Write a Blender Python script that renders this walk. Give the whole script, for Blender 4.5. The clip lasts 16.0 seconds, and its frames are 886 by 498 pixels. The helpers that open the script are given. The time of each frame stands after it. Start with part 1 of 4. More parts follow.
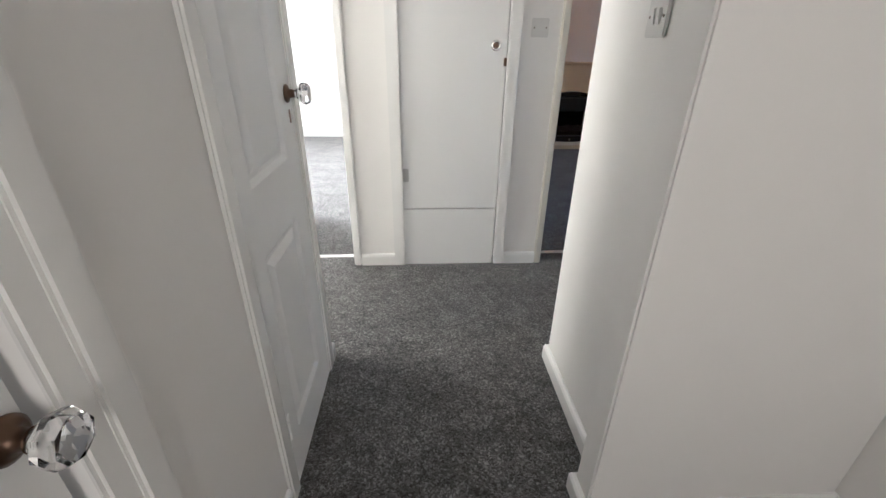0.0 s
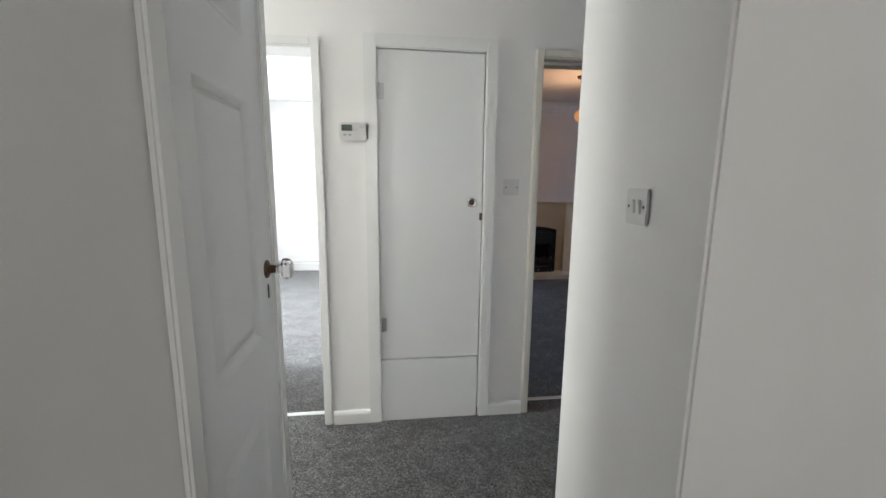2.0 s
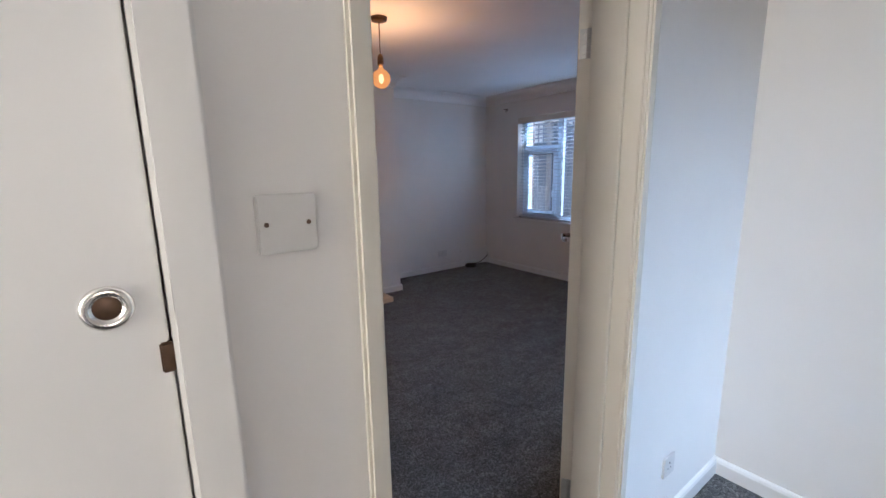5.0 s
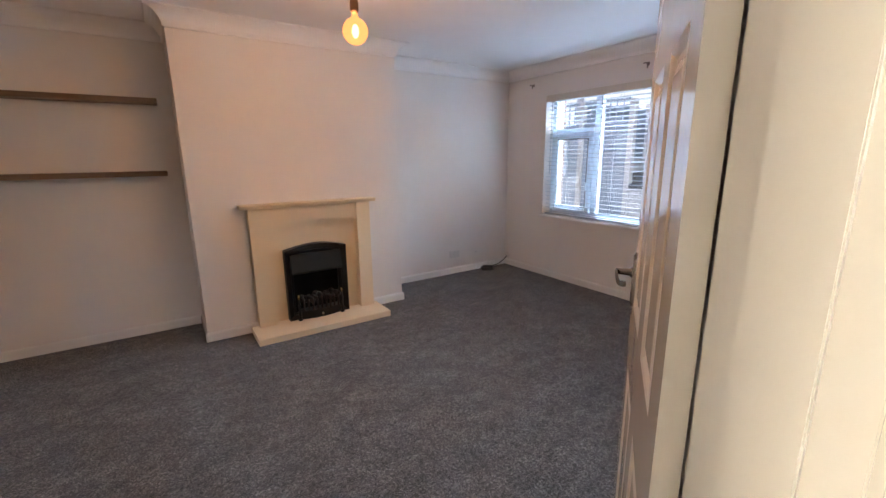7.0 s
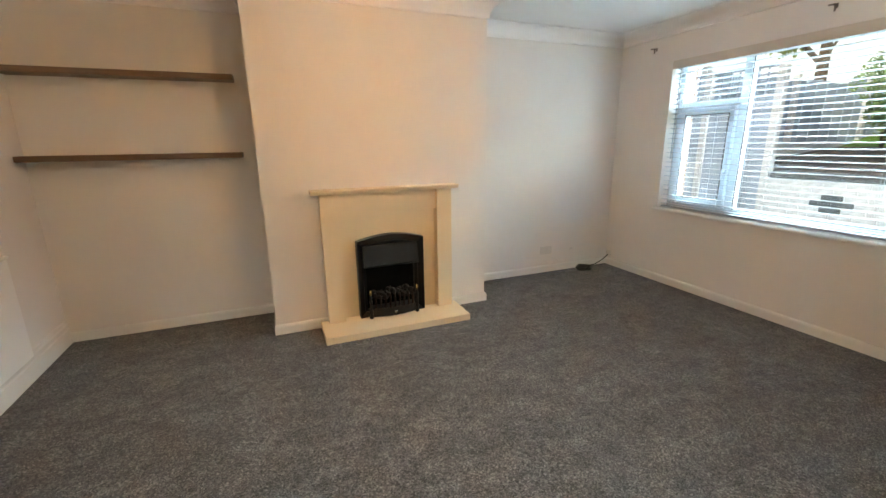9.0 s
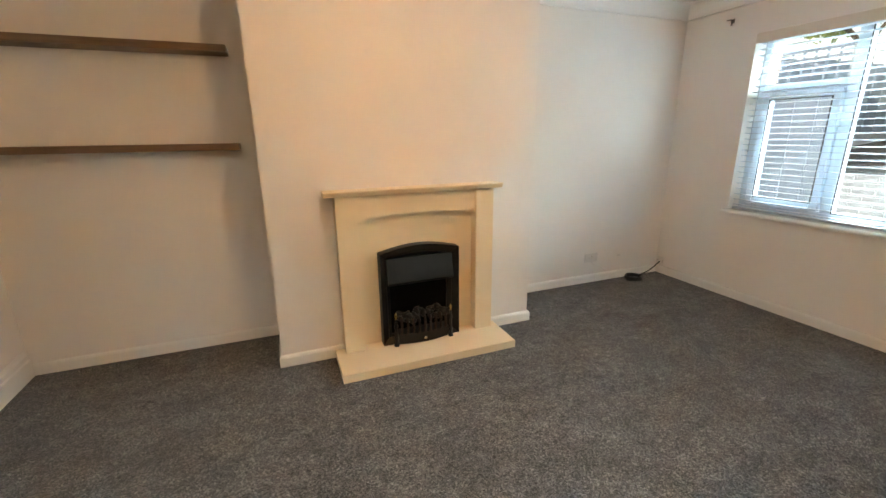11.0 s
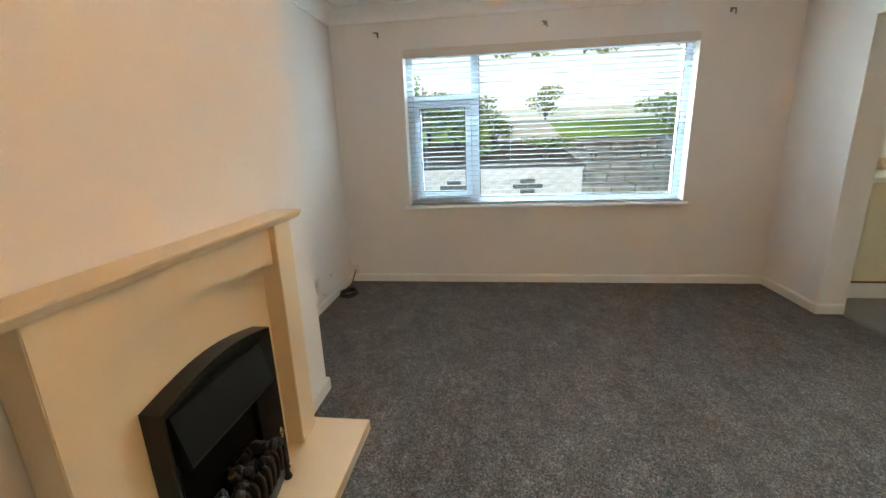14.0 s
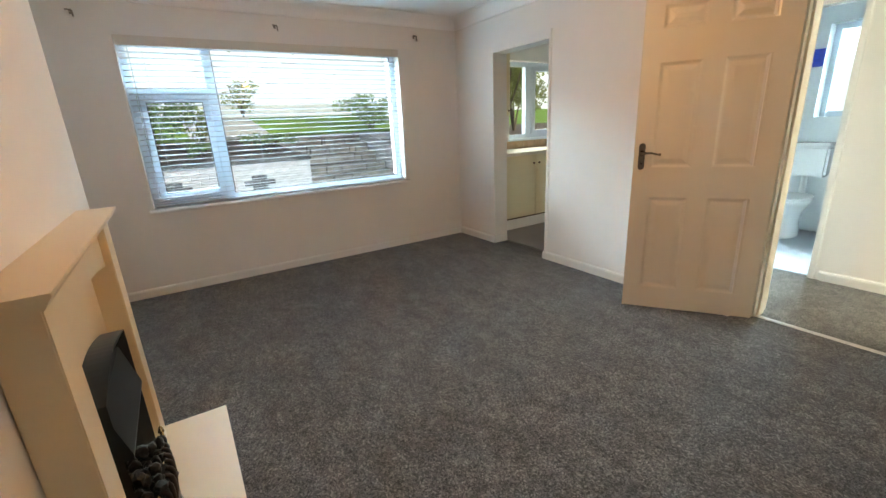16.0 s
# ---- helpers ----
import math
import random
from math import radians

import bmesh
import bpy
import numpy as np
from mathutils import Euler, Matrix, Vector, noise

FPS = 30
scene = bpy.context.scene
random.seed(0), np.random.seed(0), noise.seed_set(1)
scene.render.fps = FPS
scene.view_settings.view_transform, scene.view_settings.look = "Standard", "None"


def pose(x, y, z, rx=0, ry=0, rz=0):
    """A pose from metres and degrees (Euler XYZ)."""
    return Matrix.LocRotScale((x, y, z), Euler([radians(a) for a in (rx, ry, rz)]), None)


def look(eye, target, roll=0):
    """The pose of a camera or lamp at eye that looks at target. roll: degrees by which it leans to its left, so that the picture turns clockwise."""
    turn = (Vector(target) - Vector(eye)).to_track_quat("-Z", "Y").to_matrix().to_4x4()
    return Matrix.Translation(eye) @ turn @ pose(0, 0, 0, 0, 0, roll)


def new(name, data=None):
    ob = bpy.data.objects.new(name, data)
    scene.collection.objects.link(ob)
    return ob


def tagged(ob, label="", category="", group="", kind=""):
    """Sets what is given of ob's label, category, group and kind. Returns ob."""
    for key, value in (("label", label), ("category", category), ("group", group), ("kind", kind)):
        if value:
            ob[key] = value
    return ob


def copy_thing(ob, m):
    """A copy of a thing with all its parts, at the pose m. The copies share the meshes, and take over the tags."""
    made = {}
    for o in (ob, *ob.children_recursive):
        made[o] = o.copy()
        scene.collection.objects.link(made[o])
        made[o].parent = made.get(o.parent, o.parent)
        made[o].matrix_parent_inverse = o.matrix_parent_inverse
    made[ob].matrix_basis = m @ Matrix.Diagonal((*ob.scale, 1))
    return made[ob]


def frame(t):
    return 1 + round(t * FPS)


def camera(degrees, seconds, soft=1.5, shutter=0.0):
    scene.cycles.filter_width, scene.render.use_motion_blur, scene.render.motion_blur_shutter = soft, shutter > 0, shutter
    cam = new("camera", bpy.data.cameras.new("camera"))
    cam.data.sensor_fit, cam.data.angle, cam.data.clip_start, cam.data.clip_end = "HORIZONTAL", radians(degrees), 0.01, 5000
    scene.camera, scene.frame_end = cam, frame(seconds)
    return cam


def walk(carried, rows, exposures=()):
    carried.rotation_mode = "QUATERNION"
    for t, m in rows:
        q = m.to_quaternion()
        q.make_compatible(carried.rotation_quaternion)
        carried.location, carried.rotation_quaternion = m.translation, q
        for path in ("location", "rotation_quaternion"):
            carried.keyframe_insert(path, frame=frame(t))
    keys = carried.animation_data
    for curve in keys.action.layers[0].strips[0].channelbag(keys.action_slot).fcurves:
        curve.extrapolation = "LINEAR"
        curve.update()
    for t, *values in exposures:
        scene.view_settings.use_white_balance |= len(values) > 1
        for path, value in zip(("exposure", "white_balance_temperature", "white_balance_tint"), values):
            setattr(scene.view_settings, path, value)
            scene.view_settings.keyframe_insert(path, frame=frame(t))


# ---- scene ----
cam = camera(93.6, 16.0)
PATH = [
    (0, (-0.883, -2.072, 1.25), (-0.779, -0.281, 0.366), 0.7),
    (0.5, (-0.888, -2.067, 1.312), (-0.758, -0.188, 0.637), 0.4),
    (1, (-0.891, -2.053, 1.348), (-0.714, -0.125, 0.846), 0.6),
    (1.5, (-0.901, -2.037, 1.375), (-0.69, -0.087, 0.983), 0.6),
    (2, (-0.928, -1.952, 1.374), (-0.675, 0.003, 1.037), 0.6),
    (2.5, (-0.865, -1.726, 1.373), (-0.564, 0.225, 1.055), 0.4),
    (3, (-0.806, -1.449, 1.381), (-0.403, 0.484, 1.062), 0.4),
    (3.5, (-0.813, -1.118, 1.377), (-0.203, 0.76, 1.058), 0.0),
    (4, (-0.751, -0.842, 1.386), (0.142, 0.917, 1.057), -0.5),
    (4.5, (-0.623, -0.584, 1.393), (0.551, 0.998, 1.05), -1.0),
    (6.8, (0.113, 0.157, 1.421), (1.289, 1.716, 0.989), -0.7),
    (7, (0.147, 0.197, 1.419), (1.229, 1.822, 0.982), -0.6),
    (7.5, (0.261, 0.291, 1.415), (1.135, 2.029, 0.953), -0.6),
    (8, (0.343, 0.384, 1.406), (1.099, 2.172, 0.924), -0.5),
    (8.5, (0.37, 0.529, 1.384), (1.101, 2.326, 0.896), -0.7),
    (11, (0.389, 1.301, 1.366), (1.089, 3.097, 0.833), -0.7),
    (11.5, (0.312, 1.622, 1.362), (1.095, 3.388, 0.844), -0.4),
    (12, (0.255, 1.952, 1.339), (1.246, 3.609, 0.817), -1.2),
    (12.5, (0.256, 2.284, 1.325), (1.504, 3.759, 0.81), -1.6),
    (13, (0.251, 2.539, 1.337), (1.815, 3.672, 0.818), -1.2),
    (13.5, (0.197, 2.753, 1.329), (2.001, 3.451, 0.82), -1.5),
    (14, (0.089, 2.849, 1.32), (2.006, 3.102, 0.811), -2.1),
    (14.5, (-0.039, 2.952, 1.332), (1.886, 2.791, 0.814), -2.4),
    (15, (-0.106, 3.205, 1.327), (1.744, 2.671, 0.789), -2.8),
    (15.5, (-0.202, 3.33, 1.323), (1.535, 2.51, 0.765), -2.8),
    (16, (-0.325, 3.438, 1.307), (1.301, 2.424, 0.734), -2.8),
]
EXPOSURES = [(0.0, -0.95, 5300, 10), (1.0, -1.28, 5300, 10), (2.5, -1.36, 5100, 6), (3.0, -1.40, 5150, 8), (3.5, -1.70, 5200, 10), (4.0, -1.40, 5400, 12), (4.5, -1.12, 5450, 13),
             (6.8, 0.06, 6050, 14), (7.5, 0.33, 6750, 3), (8.5, 0.56, 6980, -3), (11.0, 0.70, 7150, -3), (13.0, 0.46, 7050, -4), (14.5, 0.37, 6800, -5), (16.0, 0.38, 6680, -3)]
walk(cam, [(t, look(eye, target, roll)) for t, eye, target, roll in PATH], EXPOSURES)
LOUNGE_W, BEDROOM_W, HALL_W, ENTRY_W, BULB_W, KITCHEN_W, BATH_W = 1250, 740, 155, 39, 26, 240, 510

# ---- world, sun, exposure ----
SUN_EL, SUN_AZ = radians(30), radians(255)      # azimuth measured clockwise from +Y
world = bpy.data.worlds.new("sky")
scene.world = world
world.use_nodes = True
wn = world.node_tree.nodes
sky = wn.new("ShaderNodeTexSky")
sky.sky_type = 'NISHITA'
sky.sun_disc = False
sky.dust_density, sky.air_density = 1.5, 1.0
sky.sun_elevation, sky.sun_rotation = SUN_EL, SUN_AZ
wn["Background"].inputs["Strength"].default_value = 0.10
world.node_tree.links.new(sky.outputs["Color"], wn["Background"].inputs["Color"])

sun_dir = Vector((math.sin(SUN_AZ) * math.cos(SUN_EL), math.cos(SUN_AZ) * math.cos(SUN_EL), math.sin(SUN_EL)))
sun_data = bpy.data.lights.new("sun", 'SUN')
sun_data.energy, sun_data.angle, sun_data.color = 3.2, radians(0.5), (1.0, 0.94, 0.86)
sun_lamp = new("sun", sun_data)
sun_lamp.matrix_world = look(sun_dir * 30, (0, 0, 0))


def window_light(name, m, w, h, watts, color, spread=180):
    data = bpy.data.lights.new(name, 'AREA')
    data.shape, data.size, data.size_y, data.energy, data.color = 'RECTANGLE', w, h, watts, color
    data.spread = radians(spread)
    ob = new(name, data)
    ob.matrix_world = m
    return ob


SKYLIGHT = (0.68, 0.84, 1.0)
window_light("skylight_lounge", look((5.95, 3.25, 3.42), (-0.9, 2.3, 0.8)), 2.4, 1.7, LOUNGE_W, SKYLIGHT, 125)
window_light("skylight_kitchen", look((5.6, -1.1, 2.95), (3.2, -0.7, 1.0)), 1.8, 0.8, KITCHEN_W, (1.0, 0.95, 0.86))
window_light("skylight_bathroom", look((1.13, -3.1, 2.35), (1.2, -1.6, 1.2)), 0.8, 0.7, BATH_W, SKYLIGHT)
window_light("skylight_bedroom", look((-4.68, 2.5, 1.15), (-1.6, 1.6, 1.15)), 1.9, 0.65, BEDROOM_W, (1.0, 0.90, 0.76), 110)
window_light("skylight_front_door", look((-3.27, -0.17, 1.35), (-2.0, -0.17, 1.15)), 0.58, 1.45, HALL_W, (1.0, 0.86, 0.66))
window_light("skylight_entrance", look((-0.8, -3.86, 1.5), (-0.8, -2.0, 1.2)), 0.7, 1.4, ENTRY_W, (1.0, 0.83, 0.64))

# ---- materials ----
def material(name):
    m = bpy.data.materials.new(name)
    m.use_nodes = True
    nt = m.node_tree
    return m, nt, nt.nodes["Principled BSDF"]


def ramp(nt, fac, stops):
    r = nt.nodes.new("ShaderNodeValToRGB")
    r.color_ramp.elements[0].position, r.color_ramp.elements[0].color = stops[0][0], (*stops[0][1], 1)
    r.color_ramp.elements[1].position, r.color_ramp.elements[1].color = stops[-1][0], (*stops[-1][1], 1)
    for p, c in stops[1:-1]:
        r.color_ramp.elements.new(p).color = (*c, 1)
    nt.links.new(fac, r.inputs["Fac"])
    return r.outputs["Color"]


def noise_tex(nt, scale, detail=4, rough=0.6, stretch=None):
    tc = nt.nodes.new("ShaderNodeTexCoord")
    n = nt.nodes.new("ShaderNodeTexNoise")
    n.inputs["Scale"].default_value, n.inputs["Detail"].default_value, n.inputs["Roughness"].default_value = scale, detail, rough
    src = tc.outputs["Object"]
    if stretch:
        mp = nt.nodes.new("ShaderNodeMapping")
        mp.inputs["Scale"].default_value = stretch
        nt.links.new(src, mp.inputs["Vector"])
        src = mp.outputs["Vector"]
    nt.links.new(src, n.inputs["Vector"])
    return n.outputs["Fac"]


def mix_col(nt, a, b, fac=0.5, mode='MIX'):
    m = nt.nodes.new("ShaderNodeMix")
    m.data_type, m.blend_type = 'RGBA', mode
    for key, v in ((0, fac), (6, a), (7, b)):
        if isinstance(v, (int, float)):
            m.inputs[key].default_value = v
        elif isinstance(v, tuple):
            m.inputs[key].default_value = (*v, 1)
        else:
            nt.links.new(v, m.inputs[key])
    return m.outputs[2]


def bump(nt, bsdf, height, strength, distance):
    b = nt.nodes.new("ShaderNodeBump")
    b.inputs["Strength"].default_value, b.inputs["Distance"].default_value = strength, distance
    nt.links.new(height, b.inputs["Height"])
    nt.links.new(b.outputs["Normal"], bsdf.inputs["Normal"])


def paint(name, col, rough, var=0.04, grain=60, relief=0.15, dist=0.002, coat=0.0):
    """Painted surface: slight patchiness, roller or brush grain."""
    m, nt, b = material(name)
    lo = tuple(c * (1 - var) for c in col)
    hi = tuple(min(1, c * (1 + var)) for c in col)
    big = ramp(nt, noise_tex(nt, 1.7, 3), [(0.3, lo), (0.7, hi)])
    nt.links.new(big, b.inputs["Base Color"])
    rr = ramp(nt, noise_tex(nt, 4.0, 3), [(0.3, (rough * 0.9,) * 3), (0.7, (min(1, rough * 1.1),) * 3)])
    nt.links.new(rr, b.inputs["Roughness"])
    b.inputs["Coat Weight"].default_value = coat
    b.inputs["Coat Roughness"].default_value = 0.12
    bump(nt, b, noise_tex(nt, grain, 5, 0.7), relief, dist)
    return m


def plain(name, col, rough=0.5, metal=0.0, var=0.08, scale=30):
    m, nt, b = material(name)
    c = ramp(nt, noise_tex(nt, scale, 3), [(0.3, tuple(x * (1 - var) for x in col)), (0.7, tuple(min(1, x * (1 + var)) for x in col))])
    nt.links.new(c, b.inputs["Base Color"])
    b.inputs["Roughness"].default_value, b.inputs["Metallic"].default_value = rough, metal
    return m


def carpet_mat():
    """Cut-pile twist: salt-and-pepper tufts, brushed patches and tread marks."""
    m, nt, b = material("carpet")
    tc = nt.nodes.new("ShaderNodeTexCoord")
    warp = nt.nodes.new("ShaderNodeTexNoise")
    warp.inputs["Scale"].default_value = 60
    nt.links.new(tc.outputs["Object"], warp.inputs["Vector"])
    shift = mix_col(nt, tc.outputs["Object"], warp.outputs["Color"], 0.012, 'LINEAR_LIGHT')
    cell = nt.nodes.new("ShaderNodeTexVoronoi")
    cell.inputs["Scale"].default_value, cell.inputs["Randomness"].default_value = 190, 1.0
    nt.links.new(shift, cell.inputs["Vector"])
    tone = nt.nodes.new("ShaderNodeSeparateColor")
    nt.links.new(cell.outputs["Color"], tone.inputs["Color"])
    fleck = ramp(nt, tone.outputs["Red"], [(0.0, (0.041, 0.0395, 0.040)), (0.45, (0.098, 0.095, 0.094)), (0.8, (0.180, 0.175, 0.169)), (1.0, (0.31, 0.302, 0.29))])
    tuft = ramp(nt, noise_tex(nt, 14, 5, 0.75), [(0.36, (0.62, 0.62, 0.62)), (0.64, (1.0, 1.0, 1.0))])
    tread = ramp(nt, noise_tex(nt, 3.4, 6, 0.72, (1.0, 1.6, 1.0)), [(0.40, (0.66, 0.66, 0.66)), (0.60, (1.0, 1.0, 1.0))])
    c = mix_col(nt, fleck, tuft, 1.0, 'MULTIPLY')
    c = mix_col(nt, c, tread, 1.0, 'MULTIPLY')
    nt.links.new(c, b.inputs["Base Color"])
    b.inputs["Roughness"].default_value = 1.0
    b.inputs["Specular IOR Level"].default_value = 0.1
    b.inputs["Sheen Weight"].default_value = 0.2
    b.inputs["Sheen Roughness"].default_value = 0.5
    bump(nt, b, tone.outputs["Green"], 0.55, 0.006)
    return m


def wood_mat(name, dark, light, rough=0.5, axis=(1, 14, 14)):
    m, nt, b = material(name)
    c = ramp(nt, noise_tex(nt, 3.0, 6, 0.65, axis), [(0.3, dark), (0.7, light)])
    nt.links.new(c, b.inputs["Base Color"])
    b.inputs["Roughness"].default_value = rough
    bump(nt, b, noise_tex(nt, 12.0, 5, 0.7, axis), 0.2, 0.002)
    return m


def glass_mat(name, col=(1, 1, 1), rough=0.0, ior=1.45):
    m, nt, b = material(name)
    b.inputs["Base Color"].default_value = (*col, 1)
    b.inputs["Transmission Weight"].default_value = 1.0
    b.inputs["Roughness"].default_value, b.inputs["IOR"].default_value = rough, ior
    return m


def glow_mat(name, col, strength):
    m, nt, b = material(name)
    b.inputs["Base Color"].default_value = (*col, 1)
    b.inputs["Emission Color"].default_value = (*col, 1)
    b.inputs["Emission Strength"].default_value = strength
    return m


def leaf_mat(name, dark, light):
    m, nt, b = material(name)
    c = ramp(nt, noise_tex(nt, 9, 3), [(0.3, dark), (0.7, light)])
    nt.links.new(c, b.inputs["Base Color"])
    b.inputs["Roughness"].default_value = 0.5
    b.inputs["Subsurface Weight"].default_value = 0.0
    return m


WALL = paint("wall_paint", (0.74, 0.72, 0.695), 0.75, 0.025, 90, 0.12)
HALLWALL = paint("hall_wall_paint", (0.80, 0.785, 0.76), 0.6, 0.02, 90, 0.12)
CEIL = paint("ceiling_paint", (0.82, 0.82, 0.82), 0.85, 0.02, 60, 0.15)
GLOSS = paint("white_gloss_paint", (0.80, 0.795, 0.775), 0.22, 0.015, 35, 0.06, 0.002, 0.4)
DOORCREAM = paint("cream_gloss_paint", (0.72, 0.675, 0.585), 0.2, 0.02, 30, 0.08, 0.002, 0.5)
IVORY = paint("ivory_gloss_paint", (0.71, 0.68, 0.60), 0.2, 0.02, 30, 0.08, 0.002, 0.5)
SATIN = paint("white_satin_paint", (0.80, 0.80, 0.79), 0.35, 0.015, 40, 0.05)
CARPET = carpet_mat()
# White plastic with the blue of sky-lit shade mixed into its colour.
UPVC = plain("sky_tinted_upvc", (0.62, 0.71, 0.80), 0.3, 0, 0.02, 3)
# White blind parts; their backlit shade is put into this grey-blue.
BLIND = plain("shaded_white_slat", (0.38, 0.42, 0.47), 0.4, 0, 0.03, 5)
VALANCE = plain("blind_valance", (0.62, 0.57, 0.51), 0.5, 0, 0.03, 5)
GLASS = glass_mat("window_glass")
CRYSTAL = glass_mat("crystal_glass", (0.97, 0.97, 0.98), 0.0, 1.52)
FROSTED = glass_mat("frosted_glass", (1, 1, 1), 0.6)
CHROME = plain("chrome", (0.75, 0.74, 0.72), 0.15, 1.0, 0.04)
STEEL = plain("brushed_steel", (0.55, 0.55, 0.54), 0.35, 1.0, 0.08)
BRASS = plain("brass", (0.75, 0.55, 0.25), 0.25, 1.0, 0.08)
GREYMETAL = plain("dull_grey_metal", (0.20, 0.18, 0.17), 0.45, 0.7, 0.15)
BRONZE = plain("dark_bronze", (0.12, 0.075, 0.05), 0.35, 0.8, 0.2)
BLACK = plain("black_enamel", (0.008, 0.0085, 0.010), 0.35, 0.0, 0.2)
BLACKGLASS = plain("black_gloss_panel", (0.008, 0.010, 0.012), 0.28, 0.0, 0.1)
# Near-black that carries the shade inside the firebox and keyholes.
CAVITYSHADE = plain("cavity_shade_black", (0.003, 0.003, 0.003), 0.9, 0.0, 0.2)
COAL = plain("coal", (0.010, 0.009, 0.009), 0.45, 0.0, 0.5, 60)
EMBER = plain("log_effect_brown", (0.022, 0.013, 0.010), 0.55, 0.0, 0.4, 40)
STONE = paint("cream_stone_composite", (0.72, 0.60, 0.41), 0.36, 0.03, 25, 0.04, 0.002, 0.12)
SHELF = wood_mat("dark_wood", (0.10, 0.062, 0.035), (0.19, 0.125, 0.075), 0.5)
PLASTIC = plain("white_plastic", (0.64, 0.63, 0.61), 0.3, 0, 0.02)
GREYPLASTIC = plain("grey_plastic", (0.35, 0.36, 0.36), 0.4, 0, 0.05)
LCD = plain("lcd_screen", (0.10, 0.115, 0.10), 0.2, 0, 0.1)
CABLE = plain("black_rubber", (0.015, 0.015, 0.015), 0.5)
CERAMIC = plain("white_ceramic", (0.85, 0.86, 0.86), 0.08, 0, 0.01)
BLUETILE = plain("blue_glazed_tile", (0.03, 0.06, 0.42), 0.1, 0, 0.15)
WHITETILE = plain("white_glazed_tile", (0.78, 0.82, 0.84), 0.12, 0, 0.02)
VINYL = paint("bathroom_vinyl", (0.42, 0.45, 0.50), 0.4, 0.05, 30, 0.05)
KVINYL = paint("kitchen_vinyl", (0.20, 0.20, 0.20), 0.45, 0.1, 20, 0.05)
KCREAM = paint("cream_cabinet", (0.72, 0.655, 0.46), 0.4, 0.02, 40, 0.05)
WORKTOP = plain("pale_worktop", (0.72, 0.69, 0.63), 0.3, 0, 0.06, 80)
TANTILE = plain("tan_wall_tile", (0.50, 0.34, 0.20), 0.3, 0, 0.2, 12)
FILAMENT = glow_mat("bulb_filament_glow", (1.0, 0.80, 0.52), 9.0)
BULBGLASS, bnt, bb = material("amber_bulb_glass")
bmix, bclear, bglow = bnt.nodes.new("ShaderNodeMixShader"), bnt.nodes.new("ShaderNodeBsdfTransparent"), bnt.nodes.new("ShaderNodeEmission")
bclear.inputs["Color"].default_value = (1.0, 0.82, 0.55, 1)
bglow.inputs["Color"].default_value, bglow.inputs["Strength"].default_value = (1.0, 0.40, 0.12, 1), 1.7
bmix.inputs["Fac"].default_value = 0.72
bnt.links.new(bclear.outputs[0], bmix.inputs[1])
bnt.links.new(bglow.outputs[0], bmix.inputs[2])
bnt.links.new(bmix.outputs[0], bnt.nodes["Material Output"].inputs["Surface"])

CAVITYSHADE.node_tree.nodes["Principled BSDF"].inputs["Specular IOR Level"].default_value = 0.05
for soft_black in (BLACK, BLACKGLASS, EMBER, COAL):
    soft_black.node_tree.nodes["Principled BSDF"].inputs["Specular IOR Level"].default_value = 0.3

# ---- mesh helpers ----
def finish(name, bm, mat, parent=None, bevel=0.0, smooth=False, segs=2):
    if bevel:
        bmesh.ops.bevel(bm, geom=[e for e in bm.edges if e.calc_face_angle(0) > 0.5], offset=bevel, segments=segs, affect='EDGES', clamp_overlap=True)
    bmesh.ops.recalc_face_normals(bm, faces=bm.faces)
    me = bpy.data.meshes.new(name)
    bm.to_mesh(me)
    bm.free()
    me.materials.append(mat)
    if smooth:
        for p in me.polygons:
            p.use_smooth = True
    ob = new(name, me)
    if parent:
        ob.parent = parent
    return ob


def add_box(bm, x0, x1, y0, y1, z0, z1):
    return bmesh.ops.create_cube(bm, size=1, matrix=Matrix.LocRotScale(((x0 + x1) / 2, (y0 + y1) / 2, (z0 + z1) / 2), None, (abs(x1 - x0), abs(y1 - y0), abs(z1 - z0))))


def boxes(name, items, mat, parent=None, bevel=0.0):
    bm = bmesh.new()
    for it in items:
        add_box(bm, *it)
    return finish(name, bm, mat, parent, bevel)


def lathe(name, prof, mat, parent=None, n=24, m=None, smooth=True):
    """prof: (radius, height) pairs turned about z, then moved by m."""
    bm = bmesh.new()
    rings = []
    for r, h in prof:
        if r < 1e-6:
            rings.append([bm.verts.new((0, 0, h))])
        else:
            rings.append([bm.verts.new((r * math.cos(2 * math.pi * i / n), r * math.sin(2 * math.pi * i / n), h)) for i in range(n)])
    for a, b in zip(rings, rings[1:]):
        for i in range(n):
            j = (i + 1) % n
            if len(a) == 1 and len(b) > 1:
                bm.faces.new((a[0], b[i], b[j]))
            elif len(b) == 1 and len(a) > 1:
                bm.faces.new((a[i], b[0], a[j]))
            elif len(a) > 1:
                bm.faces.new((a[i], a[j], b[j], b[i]))
    if m:
        bmesh.ops.transform(bm, matrix=m, verts=bm.verts)
    return finish(name, bm, mat, parent, 0, smooth)


